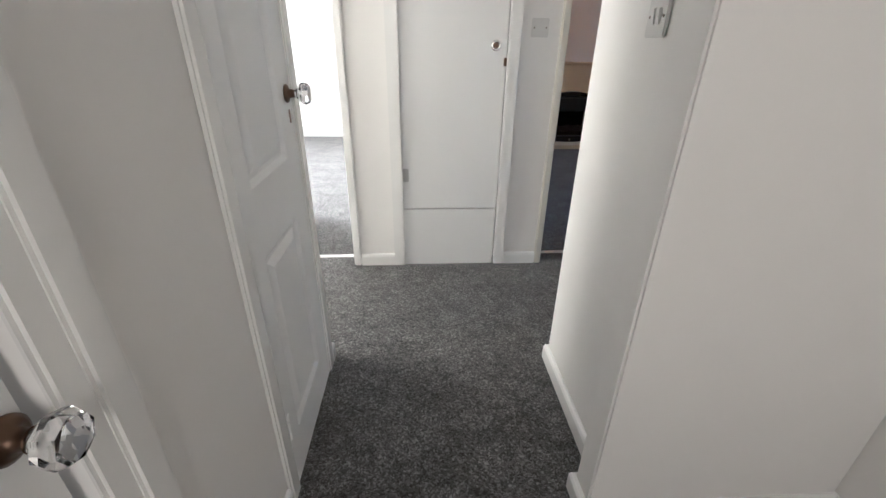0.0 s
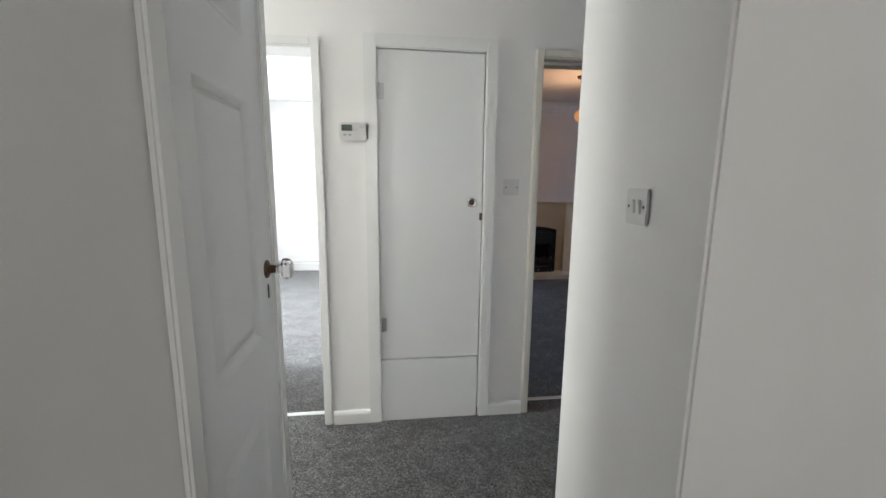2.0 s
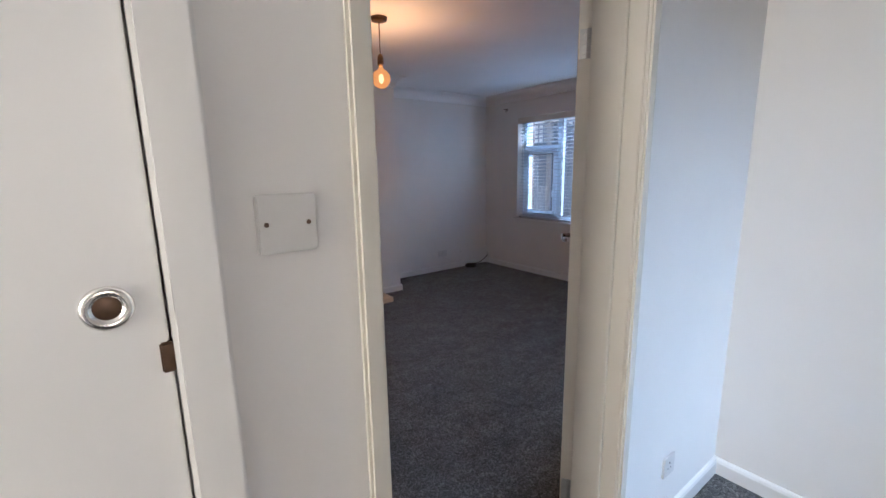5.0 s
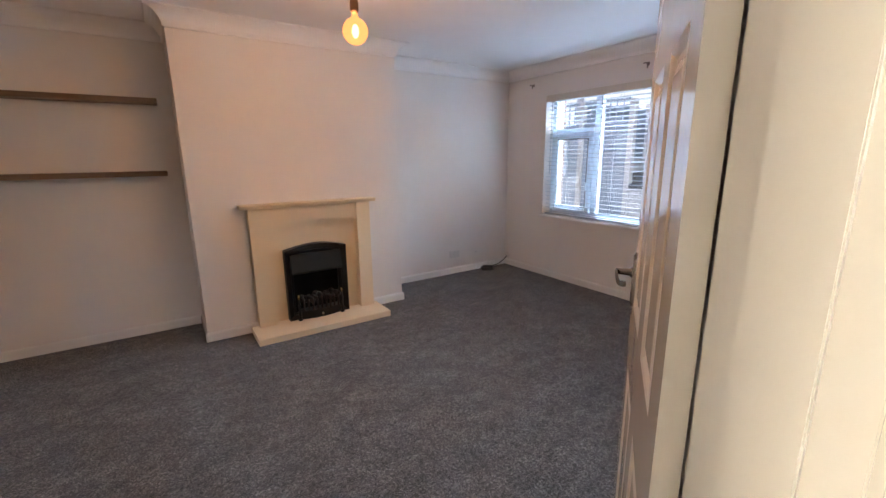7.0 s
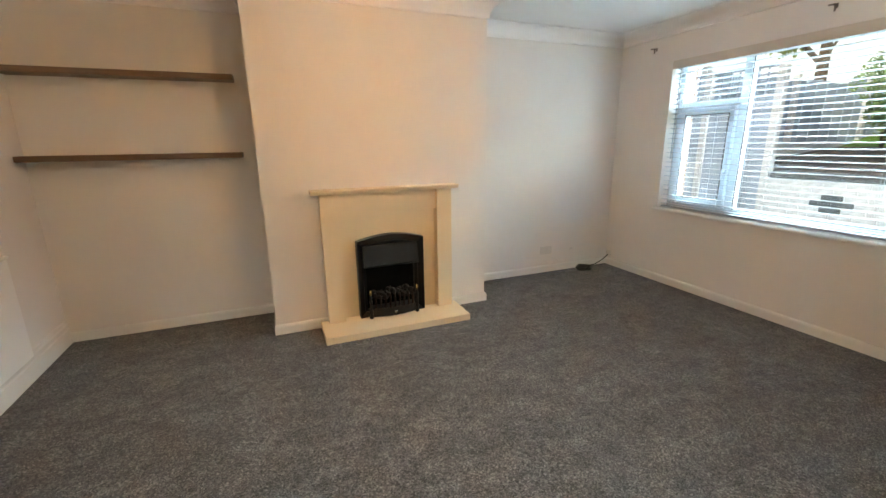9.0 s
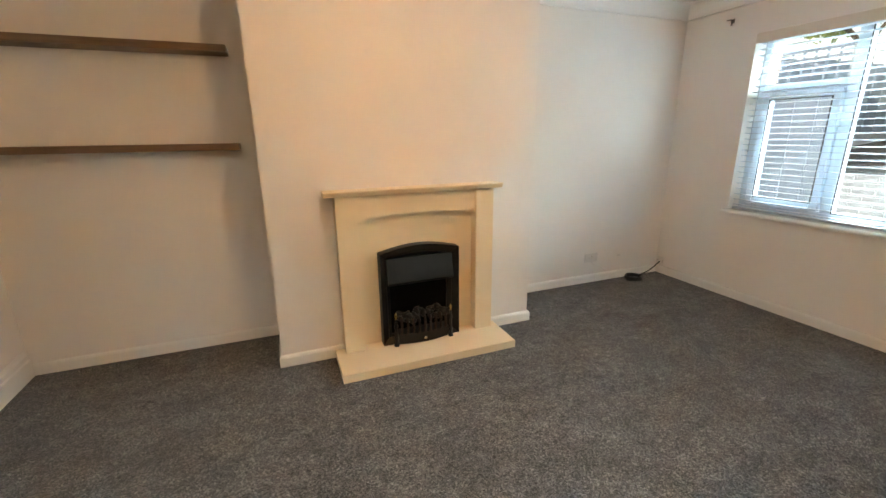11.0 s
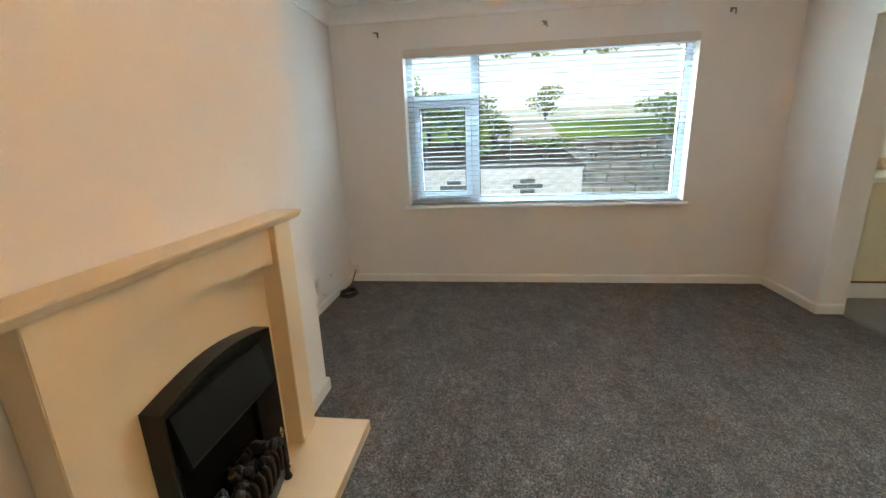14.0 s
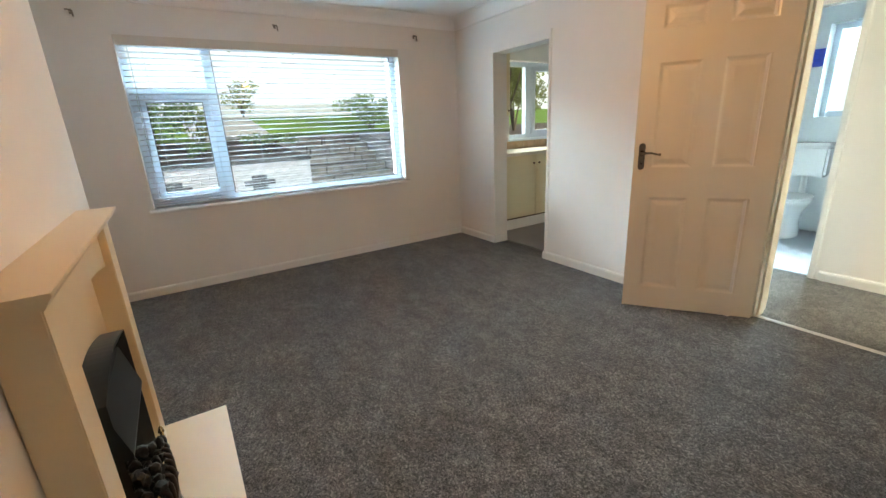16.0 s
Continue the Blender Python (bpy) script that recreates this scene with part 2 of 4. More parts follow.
def extrude_poly(name, pts, axis, a, b, mat, parent=None, bevel=0.0, smooth=False):
    """A closed outline in the two other axes, pushed from a to b along the axis."""
    bm = bmesh.new()
    def put(p, v):
        return {'x': (v, p[0], p[1]), 'y': (p[0], v, p[1]), 'z': (p[0], p[1], v)}[axis]
    lo = [bm.verts.new(put(p, a)) for p in pts]
    hi = [bm.verts.new(put(p, b)) for p in pts]
    bm.faces.new(lo)
    bm.faces.new(hi[::-1])
    for i in range(len(pts)):
        j = (i + 1) % len(pts)
        bm.faces.new((lo[i], lo[j], hi[j], hi[i]))
    return finish(name, bm, mat, parent, bevel, smooth)


def tube(name, pts, radius, mat, parent=None, closed=False, res=6):
    cu = bpy.data.curves.new(name, 'CURVE')
    cu.dimensions, cu.bevel_depth, cu.bevel_resolution, cu.resolution_u = '3D', radius, 3, res
    sp = cu.splines.new('NURBS' if len(pts) > 3 else 'POLY')
    sp.points.add(len(pts) - 1)
    for p, q in zip(sp.points, pts):
        p.co = (*q, 1)
    sp.use_cyclic_u = closed
    if len(pts) > 3:
        sp.use_endpoint_u, sp.order_u = True, 3
    cu.use_fill_caps = True
    me_ob = bpy.data.objects.new(name, cu)
    dg = bpy.context.evaluated_depsgraph_get()
    scene.collection.objects.link(me_ob)
    dg.update()
    me = bpy.data.meshes.new_from_object(me_ob.evaluated_get(dg))
    bpy.data.objects.remove(me_ob)
    me.name = name
    me.materials.clear()
    me.materials.append(mat)
    for p in me.polygons:
        p.use_smooth = True
    ob = new(name, me)
    if parent:
        ob.parent = parent
    return ob


def empty(name, label, category, group="", kind="", at=None):
    e = new(name)
    if at:
        e.matrix_world = at
    return tagged(e, label, category, group, kind)


def structure(ob, label="", category=""):
    return tagged(ob, label, category, "", "structure")


def sweep(name, prof, path, mat, closed=False):
    """A moulding: prof of (out, up) pairs carried along a path of (x, y) with the room on its left-hand side; mitred."""
    bm = bmesh.new()
    n = len(path)
    rows = []
    for i in range(n):
        p = Vector(path[i])
        d0 = (p - Vector(path[i - 1])).normalized() if (i > 0 or closed) else None
        d1 = (Vector(path[(i + 1) % n]) - p).normalized() if (i < n - 1 or closed) else None
        d0, d1 = d0 or d1, d1 or d0
        n0, n1 = Vector((-d0.y, d0.x)), Vector((-d1.y, d1.x))
        mit = (n0 + n1)
        mit = mit / max(0.2, mit.dot(n1))
        rows.append([bm.verts.new((p.x + mit.x * o, p.y + mit.y * o, z)) for o, z in prof])
    k = len(prof)
    for i in range(n if closed else n - 1):
        a, b = rows[i], rows[(i + 1) % n]
        for j in range(k):
            bm.faces.new((a[j], a[(j + 1) % k], b[(j + 1) % k], b[j]))
    if not closed:
        bm.faces.new(rows[0])
        bm.faces.new(rows[-1][::-1])
    return finish(name, bm, mat)


# ---- plan ----
CH = 2.40                       # ceiling height
XW, XL = 3.857, -1.11           # window wall and opposite wall of the lounge
YB, YK = 4.262, 0.539           # alcove wall and kitchen-side wall of the lounge
YH, YD = 0.258, 0.44            # hall face and lounge face of the partition with the doors
BX0, BX1, BY = 0.294, 2.028, 3.78   # chimney breast
WY0, WY1, WZ0, WZ1 = 1.262, 3.636, 0.735, 2.066   # lounge window opening
KX0, KX1, KZ = 2.446, 3.205, 1.965  # kitchen opening
PX0, PX1, PX2 = -1.285, -0.335, -0.420   # passage walls; PX2: the return at the entrance lobby
YN, YL = -0.655, -0.605         # near wall of the cross hall, on either side of the passage
PY = -1.35                      # lobby face of that return
HX1 = 1.572                     # end of the cross hall

# floors
structure(boxes("floor", [(XL - 0.1, 4.0, 0.39, 4.4, -0.1, 0.0), (PX0 - 2.9, HX1 + 0.1, -4.0, 0.39, -0.1, 0.0), (-4.7, -1.2, 0.39, 4.5, -0.1, 0.0)], CARPET), "mottled dark grey cut-pile carpet", "carpet")
structure(boxes("floor_kitchen", [(1.80, 4.1, -2.6, 0.365, -0.05, 0.006)], KVINYL), "grey vinyl kitchen floor", "floor")
structure(boxes("floor_bathroom", [(0.5, 2.4, -2.30, -0.70, -0.05, 0.006)], VINYL), "pale blue-grey bathroom vinyl floor", "floor")

# ceiling
structure(boxes("ceiling", [(XL - 0.1, 4.1, 0.30, 4.5, CH, CH + 0.1), (-4.7, 4.4, -4.0, 0.30, CH, CH + 0.1), (-4.7, XL - 0.1, 0.30, 4.5, CH, CH + 0.1)], CEIL), "smooth white painted ceiling", "ceiling")

# walls
structure(boxes("wall_window", [(XW, 4.16, YK - 0.18, WY0, 0, CH), (XW, 4.16, WY1, 4.6, 0, CH), (XW, 4.16, WY0, WY1, 0, WZ0), (XW, 4.16, WY0, WY1, WZ1, CH)], WALL), "plain off-white painted wall round a window", "wall")
structure(boxes("wall_fireplace", [(XL - 0.14, XW, YB, 4.6, 0, CH)], WALL), "off-white painted alcove wall", "wall")
structure(boxes("chimney_breast", [(BX0, BX1, BY, YB, 0, CH)], WALL, bevel=0.004), "off-white painted chimney breast", "wall")
structure(boxes("wall_bedroom_side", [(XL - 0.14, XL, YD, YB, 0, CH)], WALL), "off-white painted wall", "wall")
structure(boxes("wall_kitchen_side", [(0.80, KX0, YK - 0.18, YK, 0, CH), (KX1, XW, YK - 0.18, YK, 0, CH), (KX0, KX1, YK - 0.18, YK, KZ, CH)], WALL), "off-white painted wall with an opening to the kitchen", "wall")
LX0, LX1, LZ = -0.150, 0.722, 2.01      # lounge doorway
BDX0, BDX1 = -2.10, -1.277               # bedroom doorway
CX0, CX1 = -1.005, -0.415               # closet
structure(boxes("corner_bead", [(KX0 - 0.028, KX0, YK, YK + 0.010, 0, 2.04)], WALL, bevel=0.002), "thin painted corner strip beside the kitchen opening", "trim")
structure(boxes("wall_hall_far", [(-4.6, BDX0, YH, YD, 0, CH), (BDX1, CX0, YH, YD, 0, CH), (CX1, LX0, YH, YD, 0, CH), (LX1, 0.80, YH, 0.426, 0, CH), (0.80, HX1, YH, 0.357, 0, CH),
                                  (BDX0, BDX1, YH, YD, LZ, CH), (CX0, CX1, YH, YD, 2.02, CH), (LX0, LX1, YH, YD, LZ, CH), (CX0, CX1, 0.36, YD, 0, 2.02)], HALLWALL), "white painted hall wall with three doorways", "wall")
structure(boxes("wall_hall_end", [(HX1, HX1 + 0.2, -0.75, YH, 0, CH)], HALLWALL), "white painted hall end wall", "wall")
BTX0, BTX1 = 0.735, 1.50                # bathroom doorway
structure(boxes("wall_hall_near", [(PX1 + 0.12, BTX0, YN - 0.1, YN, 0, CH), (BTX1, HX1, YN - 0.1, YN, 0, CH), (BTX0, BTX1, YN - 0.1, YN, LZ, CH)], HALLWALL), "white painted wall beside the bathroom door", "wall")
structure(boxes("wall_switch", [(PX1, PX1 + 0.12, PY + 0.09, YN, 0, CH), (PX2, 0.33, PY, PY + 0.09, 0, CH), (0.33, 0.348, -3.8, PY + 0.09, 0, CH)], HALLWALL, bevel=0.006), "white painted passage wall with a light switch", "wall")
DBY0, DBY1 = -1.222, -0.685             # passage cupboard door
DAY0, DAY1 = -2.50, -1.722               # second passage door
structure(boxes("wall_passage", [(PX0 - 0.1, PX0, DBY1, YL, 0, CH), (PX0 - 0.1, PX0, DAY1, DBY0, 0, CH), (PX0 - 0.1, PX0, -3.8, DAY0, 0, CH), (PX0 - 0.1, PX0, DBY0, DBY1, 2.03, CH), (PX0 - 0.1, PX0, DAY0, DAY1, 2.03, CH)], HALLWALL), "off-white painted passage wall with two doors", "wall")
structure(boxes("wall_corridor", [(-4.6, PX0 - 0.1, YL - 0.1, YL, 0, CH)], HALLWALL), "white painted corridor wall", "wall")
structure(boxes("wall_corridor_end", [(-3.35, -3.25, YL, -0.47, 0, CH), (-3.35, -3.25, 0.13, YH, 0, CH), (-3.35, -3.25, -0.47, 0.13, 0, 0.6), (-3.35, -3.25, -0.47, 0.13, 2.1, CH)], HALLWALL), "white painted corridor end wall with a glazed opening", "wall")
structure(boxes("wall_entrance", [(PX0 - 0.1, -1.15, -3.9, -3.8, 0, CH), (-0.45, 0.33, -3.9, -3.8, 0, CH), (-1.15, -0.45, -3.9, -3.8, 0, 0.7), (-1.15, -0.45, -3.9, -3.8, 2.1, CH)], HALLWALL), "white painted entrance wall", "wall")
structure(boxes("wall_bedroom_far", [(-4.6, XL - 0.14, 4.30, 4.6, 0, CH)], WALL), "white painted bedroom wall", "wall")
structure(boxes("wall_bedroom_window", [(-4.7, -4.6, 0.30, 1.5, 0, CH), (-4.7, -4.6, 3.5, 4.6, 0, CH), (-4.7, -4.6, 1.5, 3.5, 0, 0.8), (-4.7, -4.6, 1.5, 3.5, 1.5, CH)], WALL), "white painted bedroom wall round a window", "wall")
structure(boxes("wall_kitchen", [(4.05, 4.35, -0.42, YK - 0.18, 0, CH), (4.05, 4.35, -2.6, -1.80, 0, CH), (4.05, 4.35, -1.80, -0.42, 0, 1.07), (4.05, 4.35, -1.80, -0.42, 2.05, CH),
                                 (1.78, 4.35, -2.7, -2.6, 0, CH), (HX1 + 0.2, HX1 + 0.26, -2.6, YK - 0.183, 0, CH)], WALL), "cream painted kitchen walls", "wall")
structure(boxes("wall_bathroom", [(0.45, 0.86, -2.55, -2.28, 0, CH), (1.415, 2.0, -2.55, -2.28, 0, CH), (0.86, 1.415, -2.55, -2.28, 0, 1.2), (0.86, 1.415, -2.55, -2.28, 2.08, CH),
                                  (0.35, 0.45, -2.55, -0.705, 0, CH), (HX1 + 0.12, HX1 + 0.18, -2.55, -0.755, 0, CH)], WHITETILE), "white tiled bathroom walls", "wall")

# Frosted panes hold back the sun; the added slit lets a patch through.
front = empty("window_5", "unseen frosted glazing with an added slit that shapes a sun patch", "window", kind="structure")
for k, it in enumerate(((-3.325, -3.32, -0.47, -0.21, 0.6, 2.1), (-3.325, -3.32, -0.08, 0.13, 0.6, 2.1), (-3.325, -3.32, -0.21, -0.08, 0.6, 0.975), (-3.325, -3.32, -0.21, -0.08, 1.17, 2.1))):
    boxes("pane", [it], FROSTED, front)
# Unseen bars, added to stripe the sun patch on the floor.
for k in range(4):
    boxes("sun_stripe_bar", [(-3.33, -3.315, -0.21, -0.08, 1.005 + k * 0.045, 1.019 + k * 0.045)], UPVC, front)

# coving and skirtings
loop = [(XL, YD), (0.80, YD), (0.80, YK), (XW, YK), (XW, YB), (BX1, YB), (BX1, BY), (BX0, BY), (BX0, YB), (XL, YB)]
cove = [(0.0, CH - 0.115), (0.012, CH - 0.112)] + [(0.012 + 0.088 * (1 - math.cos(a)), CH - 0.112 + 0.10 * math.sin(a)) for a in [i * math.pi / 12 for i in range(1, 7)]] + [(0.108, CH - 0.004), (0.108, CH), (0.0, CH)]
structure(sweep("coving", cove, loop, CEIL, True), "white concave plaster coving", "coving")
SK = [(0, 0), (0.016, 0), (0.016, 0.058), (0.012, 0.070), (0.006, 0.076), (0, 0.076)]
def skirting(path, prof=SK, label="white gloss skirting board"):
    return structure(sweep("baseboard", prof, path, GLOSS), label, "skirting board")
skirting([(KX1, YK - 0.17), (KX1, YK), (XW, YK), (XW, YB), (BX1, YB), (BX1, BY), (1.62, BY)])
skirting([(0.70, BY), (BX0, BY), (BX0, YB), (XL, YB)])
skirting([(0.84, YK), (KX0, YK), (KX0, YK - 0.17)])
TALL = [(0, 0), (0.018, 0), (0.018, 0.105), (0.009, 0.112), (0.009, 0.130), (0.016, 0.135), (0.016, 0.142), (0.008, 0.152), (0.006, 0.170), (0, 0.173)]
skirting([(XL, YB - 0.017), (XL, 0.46)], TALL, "tall white moulded skirting board")
skirting([(-1.25, 4.30), (-4.6, 4.30)], TALL, "tall white moulded skirting board")
skirting([(-1.038, YH), (-1.252, YH)])
skirting([(-0.168, YH), (-0.366, YH)])
skirting([(HX1, YN), (HX1, YH), (0.746, YH)])
skirting([(0.33, -3.7), (0.33, PY), (PX2, PY), (PX2, PY + 0.09), (PX1, PY + 0.09), (PX1, YN), (0.690, YN)])
skirting([(PX0 - 0.5, YL), (PX0, YL), (PX0, -0.632)])
skirting([(PX0, -1.268), (PX0, -1.628)])

# ---- doors ----
def architrave(name, x0, x1, y, side, ztop, w=0.05, d=0.018, mat=None, along='x', label="white gloss door architrave"):
    """Casing round an opening from x0 to x1 on the wall face y; side -1 or +1 gives the way it stands proud."""
    it = []
    a, b = (y, y + side * d)
    lo, hi = min(a, b), max(a, b)
    for u0, u1, z0, z1 in ((x0 - w, x0, 0, ztop + w), (x1, x1 + w, 0, ztop + w), (x0, x1, ztop, ztop + w)):
        it.append((u0, u1, lo, hi, z0, z1) if along == 'x' else (lo, hi, u0, u1, z0, z1))
    return structure(boxes(name, it, mat or GLOSS, bevel=0.006), label, "door frame")


def lining(name, x0, x1, y0, y1, ztop, t=0.022, mat=None, along='x'):
    it = []
    for u0, u1, z0, z1 in ((x0, x0 + t, 0, ztop), (x1 - t, x1, 0, ztop), (x0 + t, x1 - t, ztop - t, ztop)):
        it.append((u0, u1, y0, y1, z0, z1) if along == 'x' else (y0, y1, u0, u1, z0, z1))
    return structure(boxes(name, it, mat or GLOSS, bevel=0.002), "painted timber door lining", "door frame")


def panel_leaf(w, h, t, cols, rows, mat, parent):
    """A moulded panel door leaf in its own axes: hinge edge at x=0, from x=0 to w, y=0 to t, z=0 to h. cols: (x0, x1), rows: (z0, z1)."""
    bm = bmesh.new()
    xs = sorted({0, w, *[v for c in cols for v in c]})
    zs = sorted({0, h, *[v for r in rows for v in r]})
    for face_y, s in ((0.0, 1), (t, -1)):
        grid = {}
        for x in xs:
            for z in zs:
                grid[x, z] = bm.verts.new((x, face_y, z))
        for xa, xb in zip(xs, xs[1:]):
            for za, zb in zip(zs, zs[1:]):
                q = [grid[xa, za], grid[xb, za], grid[xb, zb], grid[xa, zb]]
                if (xa, xb) in cols and (za, zb) in rows:
                    rings = [q]
                    for off, dep in ((0.006, 0.003), (0.016, 0.010), (0.026, 0.011), (0.034, 0.008), (0.052, 0.002), (0.058, 0.0015)):
                        rings.append([bm.verts.new((xx, face_y + s * dep, zz)) for xx, zz in ((xa + off, za + off), (xb - off, za + off), (xb - off, zb - off), (xa + off, zb - off))])
                    for a, b in zip(rings, rings[1:]):
                        for i in range(4):
                            bm.faces.new((a[i], a[(i + 1) % 4], b[(i + 1) % 4], b[i]))
                    bm.faces.new(rings[-1])
                else:
                    bm.faces.new(q)
    bmesh.ops.remove_doubles(bm, verts=bm.verts, dist=1e-6)
    edge = [(0, 0), (w, 0), (w, h), (0, h)]
    for (xa, za), (xb, zb) in zip(edge, edge[1:] + edge[:1]):
        bm.faces.new([bm.verts.new(p) for p in ((xa, 0, za), (xb, 0, zb), (xb, t, zb), (xa, t, za))])
    return finish("leaf", bm, mat, parent)


def hinge(parent, m, mat=STEEL, h=0.085):
    bm = bmesh.new()
    add_box(bm, 0.0, 0.026, -0.003, 0.0, -h / 2, h / 2)
    add_box(bm, -0.026, 0.0, -0.003, 0.0, -h / 2, h / 2)
    for k in range(5):
        bmesh.ops.create_cone(bm, cap_ends=True, segments=10, radius1=0.0055, radius2=0.0055, depth=h / 5 - 0.001, matrix=Matrix.Translation((0, -0.005, -h / 2 + (k + 0.5) * h / 5)))
    for dx in (-0.014, 0.014):
        for dz in (-0.03, 0.0, 0.03):
            bmesh.ops.create_cone(bm, cap_ends=True, segments=8, radius1=0.004, radius2=0.003, depth=0.003, matrix=Matrix.Translation((dx, -0.004, dz)) @ Matrix.Rotation(math.pi / 2, 4, 'X'))
    ob = finish("hinge", bm, mat, parent)
    ob.matrix_basis = m
    return ob


def lever_handle(parent, m, mat, way=1):
    """Backplate in the xz plane, facing -y, strap lever pointing along way * x with a turned-over end."""
    def pill(w, h, n=8):
        return [(w * math.cos(a), h - w + w * math.sin(a)) for a in [math.pi * i / n for i in range(n + 1)]] + [(w * math.cos(a), w - h + w * math.sin(a)) for a in [math.pi + math.pi * i / n for i in range(n + 1)]]
    for name, w, h, y0, y1 in (("backplate", 0.0185, 0.084, -0.005, 0.0), ("raised_panel", 0.0140, 0.078, -0.0085, -0.004)):
        ob = extrude_poly(name, pill(w, h), 'y', y0, y1, mat, parent, 0.0012)
        ob.matrix_basis = m
    bm = bmesh.new()
    line = ((-0.010, -0.050, 0.021, 0.008), (0.008, -0.053, 0.022, 0.009), (0.030, -0.055, 0.025, 0.007), (0.052, -0.054, 0.025, 0.006), (0.072, -0.052, 0.020, 0.006), (0.088, -0.049, 0.015, 0.0065),
            (0.100, -0.044, 0.014, 0.008), (0.106, -0.036, 0.014, 0.008), (0.104, -0.029, 0.014, 0.007))
    rows = []
    for k, (x, y, z, h) in enumerate(line):
        a, b = line[max(0, k - 1)], line[min(len(line) - 1, k + 1)]
        d = Vector((b[0] - a[0], b[1] - a[1])).normalized() * 0.0032
        rows.append([bm.verts.new((way * (x + s * -d.y), y + s * d.x, z + u * h)) for s, u in ((1, 1), (1, -1), (-1, -1), (-1, 1))])
    for a, b in zip(rows, rows[1:]):
        for i in range(4):
            bm.faces.new((a[i], a[(i + 1) % 4], b[(i + 1) % 4], b[i]))
    bm.faces.new(rows[0])
    bm.faces.new(rows[-1][::-1])
    lv = finish("lever", bm, mat, parent, 0.0014)
    lv.matrix_basis = m
    boss = lathe("boss", [(0, 0), (0.016, 0), (0.016, 0.006), (0.011, 0.010), (0.0095, 0.03), (0.0095, 0.046), (0, 0.046)], mat, parent, 20, Matrix.Translation((0, -0.006, 0.022)) @ Matrix.Rotation(math.pi / 2, 4, 'X'))
    boss.matrix_basis = m
    key = lathe("keyhole", [(0, 0), (0.005, 0), (0.005, 0.002), (0, 0.002)], CAVITYSHADE, parent, 12, Matrix.Translation((0, -0.0075, -0.045)) @ Matrix.Rotation(math.pi / 2, 4, 'X'))
    key.matrix_basis = m


DARKNICKEL = plain("dark_polished_nickel", (0.22, 0.20, 0.18), 0.18, 1.0, 0.1)

# lounge door, swung wide into the room
DW, DH = 0.772, 1.975
lounge_door = empty("door_1", "cream gloss six-panel door standing wide open", "door", at=pose(0.720, 0.4385, 0.008, 0, 0, 34.4))
COLS = ((0.108, 0.332), (0.442, 0.668))
ROWS = ((0.152, 0.778), (0.970, 1.595), (1.775, 1.905))
panel_leaf(DW, DH, 0.038, COLS, ROWS, DOORCREAM, lounge_door)
lever_handle(lounge_door, pose(DW - 0.046, 0.038, 1.040, 0, 0, 180), DARKNICKEL, 1)
lever_handle(lounge_door, pose(DW - 0.046, 0.0, 1.030), DARKNICKEL, -1)
for hz in (0.22, 1.76):
    hinge(lounge_door, pose(-0.0008, 0.007, hz, 0, 0, -90))
architrave("door_frame", LX0 + 0.022, LX1 - 0.022, YH, -1, LZ - 0.02, 0.042, mat=IVORY)
lining("door_lining", LX0, LX1, YH, 0.426, LZ, mat=IVORY)
structure(boxes("door_lining", [(LX0, LX0 + 0.022, 0.426, YD, 0, LZ), (LX0 + 0.022, LX1, 0.426, YD, LZ - 0.022, LZ)], IVORY, bevel=0.002), "painted timber door lining", "door frame")
structure(boxes("door_stop", [(LX0 + 0.022, LX0 + 0.036, YH + 0.05, YH + 0.13, 0, LZ - 0.022), (LX1 - 0.036, LX1 - 0.022, YH + 0.05, YH + 0.13, 0, LZ - 0.022), (LX0 + 0.036, LX1 - 0.036, YH + 0.05, YH + 0.13, LZ - 0.036, LZ - 0.022)], IVORY, bevel=0.002), "painted door stop", "door frame")
for tx0, tx1, ty in ((LX0 + 0.022, LX1 - 0.022, 0.392), (BDX0 + 0.022, BDX1 - 0.022, 0.375)):
    structure(extrude_poly("threshold_bar", [(ty - 0.018, 0.001), (ty - 0.012, 0.006), (ty, 0.0085), (ty + 0.012, 0.006), (ty + 0.018, 0.001)], 'x', tx0, tx1, STEEL), "thin metal carpet threshold bar", "threshold")

# bedroom door, open at a right angle
bed_door = empty("door_2", "white panelled bedroom door standing open", "door", at=pose(-2.030, 0.452, 0.008, 0, 0, 90))
panel_leaf(0.777, DH, 0.038, ((0.108, 0.334), (0.446, 0.672)), ROWS, SATIN, bed_door)
lever_handle(bed_door, pose(0.722, 0.0, 0.985), CHROME, -1)
architrave("door_frame", BDX0 + 0.022, BDX1 - 0.022, YH, -1, LZ - 0.02, 0.045)
lining("door_lining", BDX0, BDX1, YH, YD, LZ)

# closet with plain flush door over a fixed panel
closet = empty("closet_door", "white flush cupboard door with a ring pull", "cupboard door", at=pose(-0.977, YH - 0.004, 0, 0, 0, 0))
boxes("leaf", [(-0.0042, 0.542, 0.0, 0.03, 0.372, 1.998)], SATIN, closet, 0.003)
lathe("ring_pull", [(0, 0.001), (0.014, 0.001), (0.016, 0.006), (0.021, 0.0075), (0.026, 0.005), (0.027, 0)], CHROME, closet, 28, Matrix.Translation((0.486, 0, 1.246)) @ Matrix.Rotation(math.pi / 2, 4, 'X'))
lathe("pull_cup", [(0, 0.003), (0.010, 0.003), (0.0145, 0.0015)], BRONZE, closet, 20, Matrix.Translation((0.486, 0, 1.246)) @ Matrix.Rotation(math.pi / 2, 4, 'X'))
boxes("catch", [(0.530, 0.546, -0.006, 0.012, 1.15, 1.19)], BRONZE, closet, 0.002)
